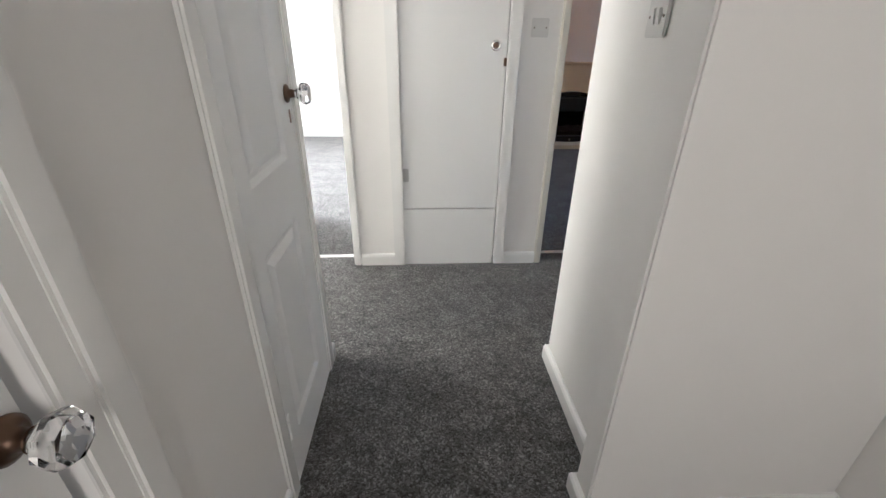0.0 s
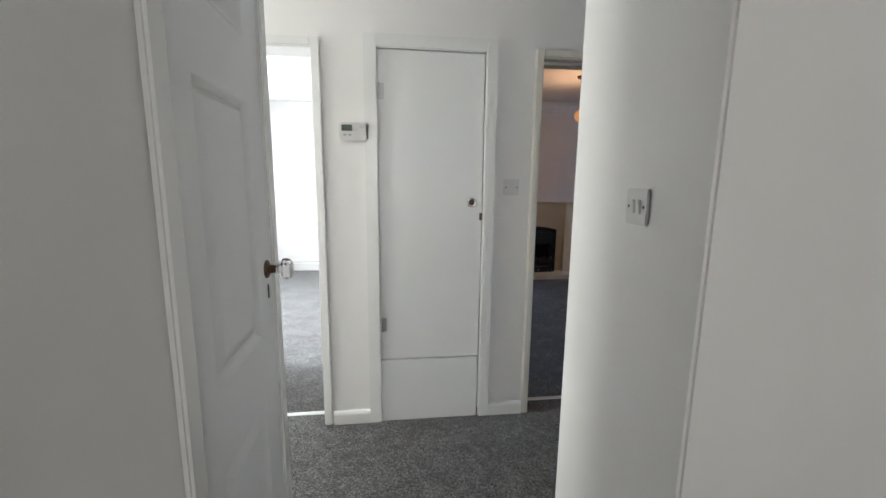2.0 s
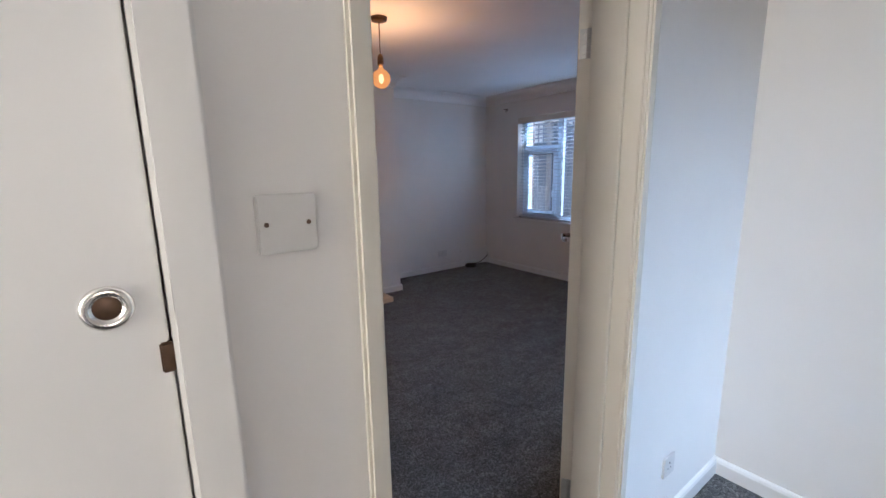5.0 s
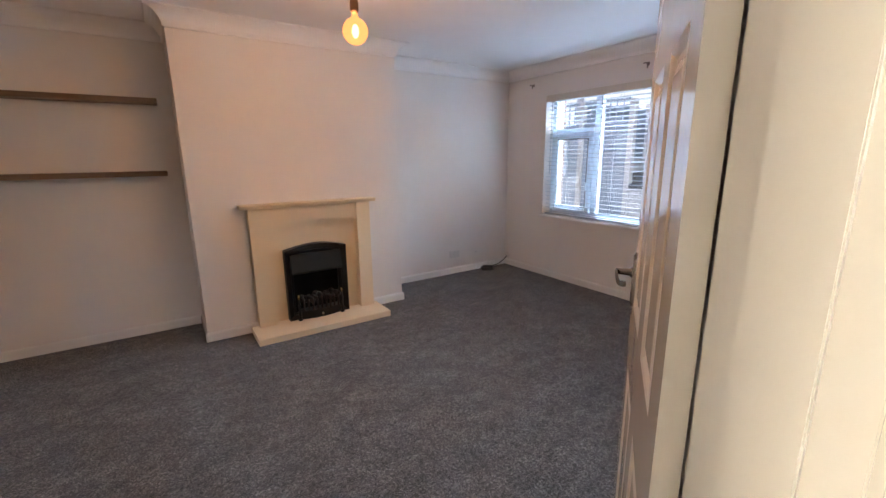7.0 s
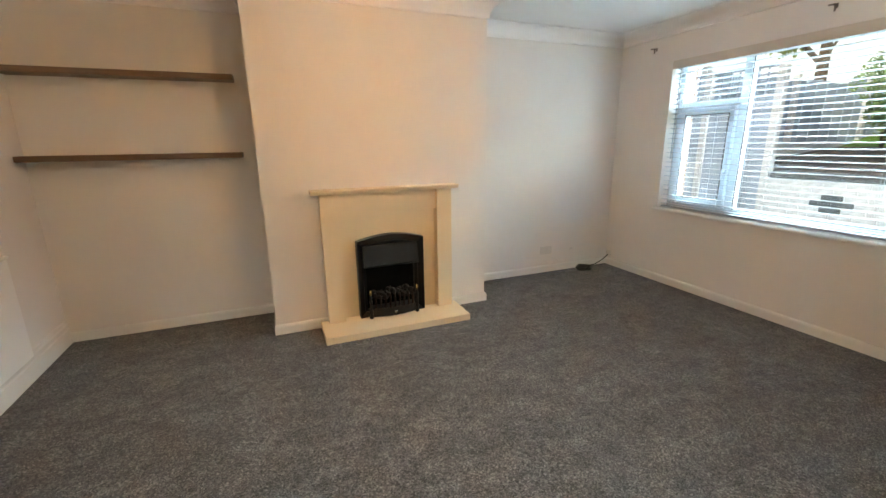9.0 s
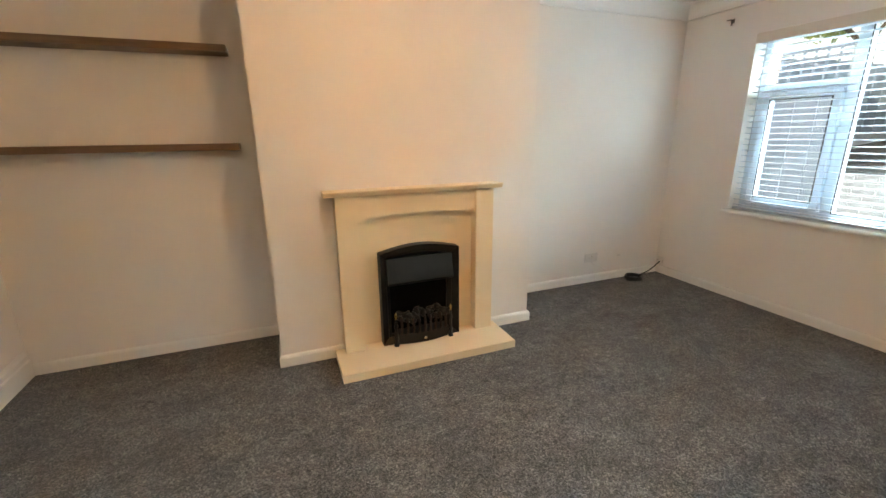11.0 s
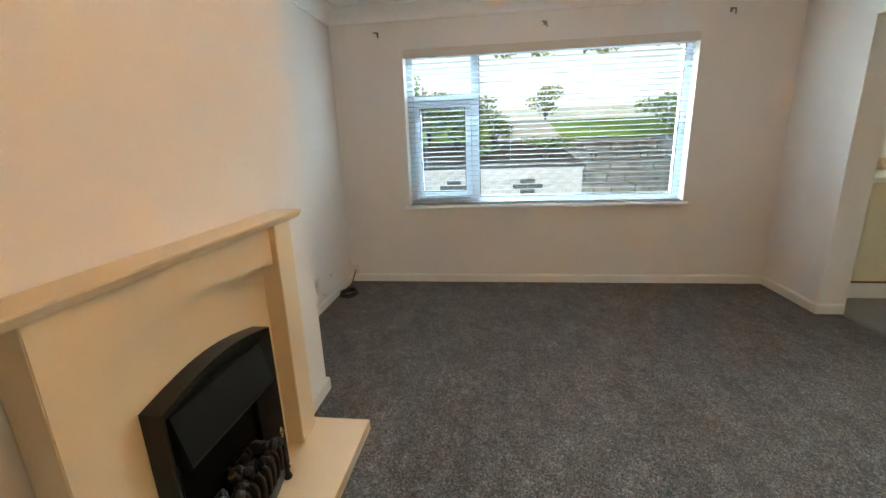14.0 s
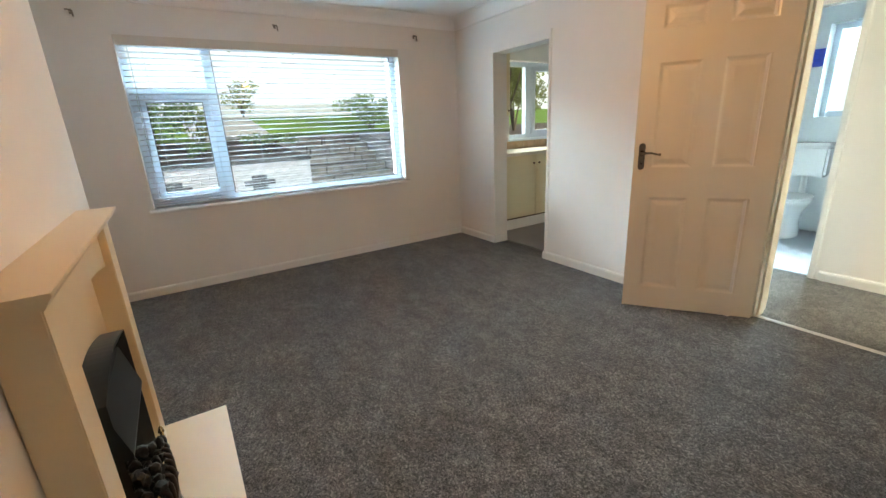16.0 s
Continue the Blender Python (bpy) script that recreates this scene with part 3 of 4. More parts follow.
for hz in (0.575, 1.80):
    hinge(closet, pose(0.001, -0.001, hz), STEEL, 0.075)
structure(boxes("closet_panel", [(-1.003, -0.437, YH - 0.008, YH + 0.02, 0.0, 0.366)], SATIN, bevel=0.003), "white fixed panel below the cupboard door", "panel")
architrave("closet_frame", -0.982, -0.432, YH, -1, 2.0, 0.066, 0.022)

# passage cupboard door with glass knob
def crystal_knob(parent, m):
    r = lathe("rose", [(0, 0), (0.026, 0), (0.026, 0.004), (0.020, 0.008), (0.013, 0.010), (0.011, 0.026), (0.014, 0.028), (0, 0.028)], BRONZE, parent, 24)
    r.matrix_basis = m
    g = lathe("glass_knob", [(0, 0.028), (0.013, 0.028), (0.016, 0.034), (0.029, 0.046), (0.031, 0.056), (0.026, 0.068), (0.012, 0.073), (0, 0.074)], CRYSTAL, parent, 8, None, False)
    g.matrix_basis = m


FACE_X = Matrix.Rotation(math.pi / 2, 4, 'Y')    # turns +z to +x
pass_door = empty("door_3", "white panelled cupboard door with a glass knob", "door", at=pose(PX0 + 0.009, -1.206, 0.006, 0, 0, 90))
PW = 0.506
panel_leaf(PW, 1.985, 0.035, ((0.086, 0.384),), ((0.16, 0.752), (0.934, 1.548), (1.70, 1.90)), SATIN, pass_door)
crystal_knob(pass_door, Matrix.Translation((PW - 0.045, -0.0, 1.108)) @ Matrix.Rotation(math.pi / 2, 4, 'X'))
boxes("keyhole_plate", [(PW - 0.046, PW - 0.037, -0.003, 0, 1.023, 1.063)], BRONZE, pass_door, 0.001)
hinge(pass_door, pose(0.001, -0.001, 0.24), SATIN, 0.075)
architrave("door_frame", -1.209, -0.697, PX0, 1, 2.03, 0.058, 0.017, along='y')

second_door = empty("door_4", "white painted door with a cut glass knob", "door", at=pose(PX0 - 0.014, -2.49, 0.006, 0, 0, 90))
panel_leaf(0.752, 1.985, 0.035, ((0.105, 0.335), (0.41, 0.64)), ROWS, SATIN, second_door)
crystal_knob(second_door, Matrix.Translation((0.727, 0.0, 0.886)) @ Matrix.Rotation(math.pi / 2, 4, 'X'))
architrave("door_frame", -2.50, -1.728, PX0, 1, 2.03, 0.10, 0.016, along='y')
structure(boxes("door_frame", [(PX0 + 0.010, PX0 + 0.024, -1.688, -1.632, 0, 2.126)], GLOSS, bevel=0.006), "raised moulding on a door architrave", "door frame")

# bathroom doorway casing
architrave("door_frame", BTX0 + 0.022, BTX1 - 0.022, YN, 1, LZ - 0.02, 0.045, 0.016)
lining("door_lining", BTX0, BTX1, YN - 0.1, YN, LZ)

# ---- lounge window ----
window = empty("window_1", "white plastic window with a side casement and top light", "window", kind="structure")
FX0, FX1 = 3.975, 4.045
MY = 3.03
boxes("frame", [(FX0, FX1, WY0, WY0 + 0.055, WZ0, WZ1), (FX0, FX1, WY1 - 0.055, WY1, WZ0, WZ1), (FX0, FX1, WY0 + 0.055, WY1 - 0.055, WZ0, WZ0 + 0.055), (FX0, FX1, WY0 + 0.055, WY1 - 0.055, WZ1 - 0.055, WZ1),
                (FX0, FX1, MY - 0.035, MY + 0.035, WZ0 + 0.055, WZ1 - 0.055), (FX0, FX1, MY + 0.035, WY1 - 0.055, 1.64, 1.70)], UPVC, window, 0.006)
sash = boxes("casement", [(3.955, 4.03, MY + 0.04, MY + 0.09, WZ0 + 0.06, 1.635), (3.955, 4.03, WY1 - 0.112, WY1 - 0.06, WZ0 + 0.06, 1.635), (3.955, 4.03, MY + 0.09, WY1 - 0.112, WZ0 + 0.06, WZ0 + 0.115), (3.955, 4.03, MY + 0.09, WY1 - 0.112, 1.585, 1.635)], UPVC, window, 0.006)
boxes("gasket", [(3.953, 3.96, MY + 0.088, MY + 0.094, WZ0 + 0.113, 1.588), (3.953, 3.96, WY1 - 0.117, WY1 - 0.111, WZ0 + 0.113, 1.588), (3.953, 3.96, MY + 0.094, WY1 - 0.117, WZ0 + 0.112, WZ0 + 0.118), (3.953, 3.96, MY + 0.094, WY1 - 0.117, 1.582, 1.588),
                (3.973, 3.98, MY - 0.041, MY - 0.035, WZ0 + 0.055, WZ1 - 0.055), (3.973, 3.98, WY0 + 0.055, WY0 + 0.061, WZ0 + 0.055, WZ1 - 0.055), (3.973, 3.98, WY0 + 0.061, MY - 0.041, WZ0 + 0.055, WZ0 + 0.061)], CABLE, window)
boxes("window_handle", [(3.93, 3.955, MY + 0.055, MY + 0.075, 1.10, 1.13), (3.922, 3.932, MY + 0.057, MY + 0.073, 1.03, 1.13)], UPVC, window, 0.004)
for y0, y1, z0, z1 in ((WY0 + 0.055, MY - 0.035, WZ0 + 0.055, WZ1 - 0.055), (MY + 0.035, WY1 - 0.055, 1.70, WZ1 - 0.055), (MY + 0.09, WY1 - 0.112, WZ0 + 0.115, 1.585)):
    pane = boxes("pane", [(4.002, 4.006, y0 - 0.005, y1 + 0.005, z0 - 0.005, z1 + 0.005)], GLASS, window)
    pane.visible_shadow = False
structure(extrude_poly("window_sill", [(3.825, 0.705), (3.822, 0.712), (3.822, 0.722), (3.828, 0.731), (3.85, WZ0 + 0.003), (3.976, WZ0 + 0.003), (3.976, 0.70), (XW + 0.001, 0.70)], 'y', WY0 - 0.03, WY1 + 0.035, GLOSS), "white gloss window board", "window sill")

# venetian blind
blind = empty("venetian_blind", "white venetian blind with open slats and beige valance", "blind")
boxes("valance", [(3.846, 3.862, WY0 + 0.004, WY1 - 0.004, 1.993, WZ1 - 0.003)], VALANCE, blind, 0.004)
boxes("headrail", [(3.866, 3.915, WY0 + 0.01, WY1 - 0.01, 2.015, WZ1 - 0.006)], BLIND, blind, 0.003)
slat_me = None
SLATS = 29
for i in range(SLATS):
    if slat_me is None:
        bm = bmesh.new()
        n = 5
        prev = None
        L = (WY1 - WY0) / 2 - 0.016
        top, bot = [], []
        for k in range(n + 1):
            u = -0.023 + 0.046 * k / n
            zc = 0.0022 * (1 - (u / 0.023) ** 2)
            top.append((u, zc + 0.0013))
            bot.append((u, zc - 0.0013))
        ring = top + bot[::-1]
        a = [bm.verts.new((p[0], -L, p[1])) for p in ring]
        b = [bm.verts.new((p[0], L, p[1])) for p in ring]
        bm.faces.new(a)
        bm.faces.new(b[::-1])
        for k in range(len(ring)):
            bm.faces.new((a[k], a[(k + 1) % len(ring)], b[(k + 1) % len(ring)], b[k]))
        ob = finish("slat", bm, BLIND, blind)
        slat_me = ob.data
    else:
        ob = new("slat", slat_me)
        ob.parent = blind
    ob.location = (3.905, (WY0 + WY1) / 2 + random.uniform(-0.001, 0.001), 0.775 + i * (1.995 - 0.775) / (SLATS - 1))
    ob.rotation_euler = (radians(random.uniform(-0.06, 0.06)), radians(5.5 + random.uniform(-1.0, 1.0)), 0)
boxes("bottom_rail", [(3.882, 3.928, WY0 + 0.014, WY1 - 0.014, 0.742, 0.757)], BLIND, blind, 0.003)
for cy in (1.42, 2.05, 2.72, 3.47):
    for cx in (3.8815, 3.9285):
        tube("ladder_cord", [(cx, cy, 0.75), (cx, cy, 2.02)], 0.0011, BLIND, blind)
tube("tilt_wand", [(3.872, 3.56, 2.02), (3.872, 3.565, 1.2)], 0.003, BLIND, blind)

# curtain pole brackets left on the wall
def bracket():
    b = empty("curtain_bracket", "small dull grey metal curtain pole bracket on the wall", "bracket", "brackets over the window")
    boxes("wall_plate", [(-0.003, 0, -0.009, 0.009, -0.016, 0.016)], GREYMETAL, b, 0.001)
    tube("arm", [(0, 0, 0), (-0.02, 0.0, 0.001), (-0.034, 0.002, 0.003), (-0.040, 0.010, 0.005), (-0.041, 0.026, 0.004)], 0.005, GREYMETAL, b)
    tube("cup", [(-0.034, 0.004, 0.004), (-0.040, -0.008, 0.004), (-0.042, -0.014, -0.006), (-0.042, -0.014, -0.040)], 0.0055, GREYMETAL, b)
    return b


first = bracket()
first.matrix_basis = pose(XW, 3.838, 2.195)
for y in (2.457, 1.067):
    copy_thing(first, pose(XW, y, 2.195))

# ---- fireplace ----
fire = empty("fireplace", "cream stone fireplace surround with hearth", "fireplace", at=pose(1.172, BY, 0))
extrude_poly("hearth", [(-0.562, -0.335), (0.556, -0.335), (0.556, -0.003), (-0.562, -0.003)], 'z', 0.0, 0.05, STONE, fire, 0.004)
extrude_poly("mantel_shelf", [(-0.002, 1.030), (-0.107, 1.030), (-0.111, 1.036), (-0.116, 1.045), (-0.122, 1.053), (-0.122, 1.060), (-0.002, 1.060)], 'x', -0.564, 0.556, STONE, fire, 0.003)
for s in (-1, 1):
    x0, x1 = sorted((s * 0.381, s * 0.505))
    boxes("leg", [(x0, x1, -0.090, -0.002, 0.05, 1.030)], STONE, fire, 0.003)
pts = [(-0.381, 1.030), (-0.381, 0.872)] + [(-0.381 + 0.762 * i / 24, 0.872 + 0.036 * math.sin(math.pi * i / 24)) for i in range(1, 24)] + [(0.381, 0.872), (0.381, 1.030)]
extrude_poly("frieze", pts[::-1], 'y', -0.066, -0.002, STONE, fire, 0.003)
bp = [(-0.381, 0.05), (-0.23, 0.05), (-0.23, 0.60), (0.23, 0.60), (0.23, 0.05), (0.381, 0.05), (0.381, 0.92), (-0.381, 0.92)]
extrude_poly("back_panel", bp, 'y', -0.016, -0.002, STONE, fire)

# electric fire inset
insert = empty("electric_fire", "black inset electric fire with fake coals", "fire", at=pose(1.172, BY - 0.016, 0.05))
def arch(w, h0, h1, n=16):
    return [(-w, 0.0), (w, 0.0)] + [(w - 2 * w * i / n, h0 + (h1 - h0) * math.sin(math.pi * i / n)) for i in range(n + 1)]
def arch_band(name, wo, ho0, ho1, wi, zi0, hi0, hi1, y0, y1, mat, n=16, y2=None):
    """A frame with an arched head: outer outline down to the hearth, inner opening from zi0."""
    bm = bmesh.new()
    out = [(-wo, 0.0)] + [(-wo + 2 * wo * i / n, ho0 + (ho1 - ho0) * math.sin(math.pi * i / n)) for i in range(n + 1)] + [(wo, 0.0)]
    inn = [(-wi, zi0)] + [(-wi + 2 * wi * i / n, hi0 + (hi1 - hi0) * math.sin(math.pi * i / n)) for i in range(n + 1)] + [(wi, zi0)]
    y2 = y1 if y2 is None else y2
    ring = [[bm.verts.new((p[0], y, p[1])) for p in pts] for pts, y in ((out, y0), (out, y1), (inn, y2), (inn, y0))]
    k = len(out)
    for a, b in zip(ring, ring[1:] + ring[:1]):
        for i in range(k):
            bm.faces.new((a[i], a[(i + 1) % k], b[(i + 1) % k], b[i]))
    return finish(name, bm, mat, insert, 0.003)
arch_band("surround", 0.263, 0.612, 0.652, 0.222, 0.035, 0.568, 0.600, 0.0, -0.066, BLACK, 16, -0.034)
arch_band("inner_frame", 0.219, 0.566, 0.598, 0.196, 0.045, 0.545, 0.572, 0.01, -0.036, BLACK, 16, -0.014)
extrude_poly("hood", [(0.0, 0.425), (-0.072, 0.404), (-0.080, 0.410), (-0.081, 0.420), (-0.044, 0.570), (0.0, 0.575)], 'x', -0.2185, 0.2185, BLACKGLASS, insert, 0.010)
# Shallow sheets; the shade of a deep recess is in their colour.
boxes("firebox", [(-0.23, 0.23, 0.012, 0.020, 0.0, 0.60), (-0.22, -0.196, -0.01, 0.012, 0.0, 0.55), (0.196, 0.22, -0.01, 0.012, 0.0, 0.55)], CAVITYSHADE, insert)
bm = bmesh.new()
for i in range(46):
    px, pz = random.uniform(-0.165, 0.165), random.uniform(0.15, 0.200)
    py = random.uniform(-0.098, 0.0)
    bmesh.ops.create_icosphere(bm, subdivisions=2, radius=random.uniform(0.018, 0.030), matrix=pose(px, py, pz + 0.012 * math.cos(px * 9), random.uniform(0, 180), random.uniform(0, 180), 0) @ Matrix.Diagonal((1, random.uniform(0.6, 0.9), random.uniform(0.55, 0.85), 1)))
for v in bm.verts:
    v.co += Vector(noise.noise_vector(v.co * 55)) * 0.006
finish("coals", bm, COAL, insert)
NB = 9
for i in range(NB):
    x = -0.150 + 0.300 * i / (NB - 1)
    bow = -0.092 - 0.026 * math.cos(math.pi * x / 0.36)
    tube("grate_bar", [(x, bow + 0.012, 0.185), (x, bow - 0.004, 0.178), (x, bow - 0.008, 0.15), (x, bow - 0.006, 0.11), (x, bow, 0.075)], 0.0082, EMBER, insert)
def bowed(z0, z1, d):
    pts = []
    for i in range(13):
        x = -0.172 + 0.344 * i / 12
        pts.append((x, -0.088 - 0.030 * math.cos(math.pi * x / 0.36) - d))
    pts += [(0.172, -0.02), (-0.172, -0.02)]
    return pts
extrude_poly("fret", bowed(0, 0, 0.008), 'z', 0.030, 0.080, BLACK, insert, 0.003)
extrude_poly("ash_pan", bowed(0, 0, -0.006), 'z', 0.004, 0.030, BLACK, insert, 0.003)
lathe("control_button", [(0, 0), (0.011, 0), (0.010, 0.006), (0, 0.008)], CHROME, insert, 16, Matrix.Translation((0, -0.125, 0.040)) @ Matrix.Rotation(math.pi / 2, 4, 'X'))
for s in (-1, 1):
    lathe("post", [(0.016, 0), (0.018, 0.006), (0.012, 0.02), (0.010, 0.04), (0.016, 0.05), (0.010, 0.06), (0.009, 0.12), (0.014, 0.135), (0.009, 0.15), (0.008, 0.185), (0, 0.188)], BLACK, insert, 16, Matrix.Translation((s * 0.187, -0.098, 0.002)))
    lathe("finial", [(0.005, 0), (0.007, 0.004), (0.005, 0.012), (0.011, 0.022), (0.008, 0.034), (0.004, 0.044), (0, 0.048)], BRASS, insert, 16, Matrix.Translation((s * 0.187, -0.098, 0.187)))

# ---- alcove shelves ----
for z in (1.289, 1.822):
    sh = boxes("shelf", [(XL + 0.012, 0.194, YB - 0.165, YB - 0.001, z, z + 0.038)], SHELF, None, 0.003)
    tagged(sh, "dark brown wooden floating shelf in the alcove", "shelf", "alcove shelves")

# ---- radiator on the bedroom-side wall ----
rad = empty("radiator", "white flat panel radiator on the wall", "radiator")
boxes("panel", [(XL + 0.035, XL + 0.085, 2.3, 3.62, 0.185, 0.790)], SATIN, rad, 0.012)
boxes("top_grille", [(XL + 0.030, XL + 0.088, 2.29, 3.63, 0.785, 0.802)], SATIN, rad, 0.004)
for ry in (2.5, 3.55):
    boxes("bracket", [(XL, XL + 0.04, ry, ry + 0.03, 0.3, 0.6)], SATIN, rad)

# ---- pendant lamp ----
pend = empty("pendant_lamp", "bare amber globe bulb on a dark pendant, lit", "lamp", at=pose(1.027, 2.27, CH))
lathe("ceiling_rose", [(0, -0.028), (0.012, -0.028), (0.050, -0.022), (0.056, -0.006), (0.056, 0)], BRONZE, pend, 32)
tube("flex", [(0, 0, -0.02), (0, 0, -0.235)], 0.0035, BRONZE, pend)
lathe("lamp_holder", [(0.008, -0.228), (0.017, -0.236), (0.021, -0.26), (0.021, -0.290), (0.016, -0.304), (0.0, -0.304)], BRONZE, pend, 24)
R = 0.062
globe = lathe("bulb", [(0.0135, -0.300), (0.014, -0.312), (0.022, -0.326)] + [(R * math.sin(a), -0.384 + R * math.cos(a)) for a in [0.42 + (math.pi - 0.42) * i / 16 for i in range(17)]], BULBGLASS, pend, 32)
globe.visible_shadow = False
core = lathe("filament", [(0, -0.352)] + [(0.017 * math.sin(math.pi * i / 12), -0.384 + 0.032 * math.cos(math.pi * i / 12)) for i in range(1, 12)] + [(0, -0.416)], FILAMENT, pend, 16)
core.visible_shadow = False
bulb_data = bpy.data.lights.new("bulb_light", 'POINT')
bulb_data.energy, bulb_data.color, bulb_data.shadow_soft_size = BULB_W, (1.0, 0.50, 0.21), 0.055
bulb_lamp = new("bulb_light", bulb_data)
bulb_lamp.matrix_world = pose(1.027, 2.27, CH - 0.384)

# ---- switches, sockets, thermostat ----
def plate(name, label, category, m, rockers=0, w=0.086, screws=True, sockets=False):
    """A moulded wall plate in the xz plane, facing -y."""
    e = empty(name, label, category, at=m)
    boxes("plate", [(-w / 2, w / 2, -0.009, 0, -0.043, 0.043)], PLASTIC, e, 0.003)
    for i in range(rockers):
        x = (i - (rockers - 1) / 2) * 0.023
        r = boxes("rocker", [(-0.009, 0.009, -0.004, 0.004, -0.017, 0.017)], PLASTIC, e, 0.002)
        r.matrix_basis = pose(x, -0.010, 0, 7, 0, 0)
    if screws:
        for s in (-1, 1):
            lathe("screw", [(0, 0.0012), (0.0030, 0.001), (0.0036, 0)], BRONZE, e, 12, Matrix.Translation((s * 0.030, -0.009, 0)) @ Matrix.Rotation(math.pi / 2, 4, 'X'))
    if sockets:
        boxes("pin_hole", [(-0.003, 0.003, -0.0095, -0.008, 0.008, 0.016), (-0.014, -0.007, -0.0095, -0.008, -0.012, -0.008), (0.007, 0.014, -0.0095, -0.008, -0.012, -0.008)], CABLE, e)
    return e


plate("blank_plate", "white blank plate with two screws on the hall wall", "wall plate", pose(-0.275, YH, 1.328))
plate("light_switch", "white double light switch on the passage wall", "switch", pose(PX1, -1.022, 1.311, 0, 0, -90), 2)
plate("wall_socket", "small white socket low on the hall wall", "socket", pose(1.075, YH, 0.272), 0, 0.086, False, True)
plate("wall_socket", "white double socket low on the alcove wall", "socket", pose(3.02, YB, 0.24), 2, 0.146, False, True)
plate("telephone_socket", "white telephone socket on the window wall by the corner", "socket", pose(XW, 4.212, 0.122, 0, 0, -90), 0, 0.075, True)
th = empty("thermostat", "white heating programmer with a grey display", "thermostat", at=pose(-1.100, YH, 1.598))
boxes("housing", [(-0.072, 0.068, -0.030, 0, -0.046, 0.044)], PLASTIC, th, 0.008)
boxes("display", [(-0.060, -0.008, -0.0315, -0.029, 0.002, 0.032)], LCD, th, 0.001)
boxes("button", [(-0.052, -0.036, -0.0325, -0.029, -0.022, -0.012), (-0.028, -0.012, -0.0325, -0.029, -0.022, -0.012)], GREYPLASTIC, th, 0.001)
boxes("slider_cover", [(0.002, 0.014, -0.033, -0.029, -0.024, 0.034)], PLASTIC, th, 0.002)
boxes("marking", [(0.026, 0.056, -0.0306, -0.0295, 0.026, 0.029), (0.026, 0.05, -0.0306, -0.0295, 0.017, 0.020)], GREYPLASTIC, th)
boxes("side_vent", [(0.0675, 0.0695, -0.026, -0.004, -0.036, 0.034)], CABLE, th)

# coiled aerial lead on the carpet
pts = []
for i in range(91):
    a = i * 2 * math.pi / 15
    r = 0.086 + 0.010 * math.sin(i * 1.7)
    pts.append((3.455 + r * math.cos(a), 4.150 + r * 0.85 * math.sin(a), 0.007 + 0.0055 * (i / 15)))
pts += [(3.56, 4.17, 0.034), (3.66, 4.20, 0.026), (3.75, 4.215, 0.05), (3.81, 4.215, 0.085), (3.845, 4.212, 0.115)]
tagged(tube("cable_coil", pts, 0.0055, CABLE, None, False, 4), "coiled black aerial cable lying on the carpet", "cable")
# small filled mark and a thin lead on the alcove wall
tagged(boxes("blanking_plug", [(3.335, 3.375, YB - 0.004, YB, 0.215, 0.235)], PLASTIC, None, 0.0015), "small white blanking plug on the alcove wall", "wall plate")
tagged(tube("phone_lead", [(3.02, YB - 0.012, 0.20), (3.05, YB - 0.006, 0.165), (3.10, YB - 0.005, 0.15), (3.17, YB - 0.004, 0.125), (3.20, YB - 0.006, 0.085)], 0.0025, PLASTIC), "thin white lead hanging from the socket", "cable")

# ---- kitchen seen through the opening ----
unit = empty("base_cabinet", "cream base cabinet with small dark knobs", "cabinet")
boxes("carcass", [(3.49, 4.04, -2.4, 0.30, 0.15, 0.905)], KCREAM, unit)
boxes("plinth", [(3.500, 3.515, -2.4, 0.30, 0.007, 0.128)], SATIN, unit, 0.002)
# Dark strip in place of the shadow line between plinth and doors.
boxes("painted_shadow_line", [(3.53, 3.55, -2.4, 0.30, 0.10, 0.15)], BRONZE, unit)
for k, (y0, y1) in enumerate(((-0.345, 0.24), (-0.94, -0.349))):
    d = boxes("cupboard_door", [(3.468, 3.488, y0, y1, 0.16, 0.90)], KCREAM, unit, 0.003)
    ky = y0 + 0.05 if k == 0 else y1 - 0.035
    lathe("knob", [(0, 0.026), (0.010, 0.025), (0.014, 0.018), (0.009, 0.010), (0.006, 0), (0, 0)], BRONZE, unit, 16, Matrix.Translation((3.468, ky, 0.803)) @ Matrix.Rotation(-math.pi / 2, 4, 'Y'))
tagged(boxes("worktop", [(3.44, 4.045, -2.45, 0.32, 0.907, 0.945)], WORKTOP, None, 0.006), "pale laminate kitchen worktop over the cabinet", "worktop")
wall_unit = empty("wall_cabinet", "cream wall cabinet beside the kitchen window", "cabinet")
boxes("carcass", [(3.77, 4.045, -0.17, 0.33, 1.38, 2.12)], KCREAM, wall_unit)
boxes("cupboard_door", [(3.748, 3.768, -0.17, 0.33, 1.375, 2.125)], KCREAM, wall_unit, 0.003)
lathe("knob", [(0, 0.026), (0.010, 0.025), (0.014, 0.018), (0.009, 0.010), (0.006, 0), (0, 0)], BRONZE, wall_unit, 16, Matrix.Translation((3.748, -0.135, 1.43)) @ Matrix.Rotation(-math.pi / 2, 4, 'Y'))
splash = structure(boxes("splashback", [(4.046, 4.05, -2.4, 0.33, 0.946, 1.045)], WORKTOP), "tan tiled splashback behind the worktop", "tiles")
for k in range(26):
    boxes("tile", [(4.040, 4.046, 0.228 - k * 0.1, 0.324 - k * 0.1, 0.947, 1.043)], TANTILE, splash, 0.002)
kw = empty("window_2", "white plastic kitchen window", "window", kind="structure")
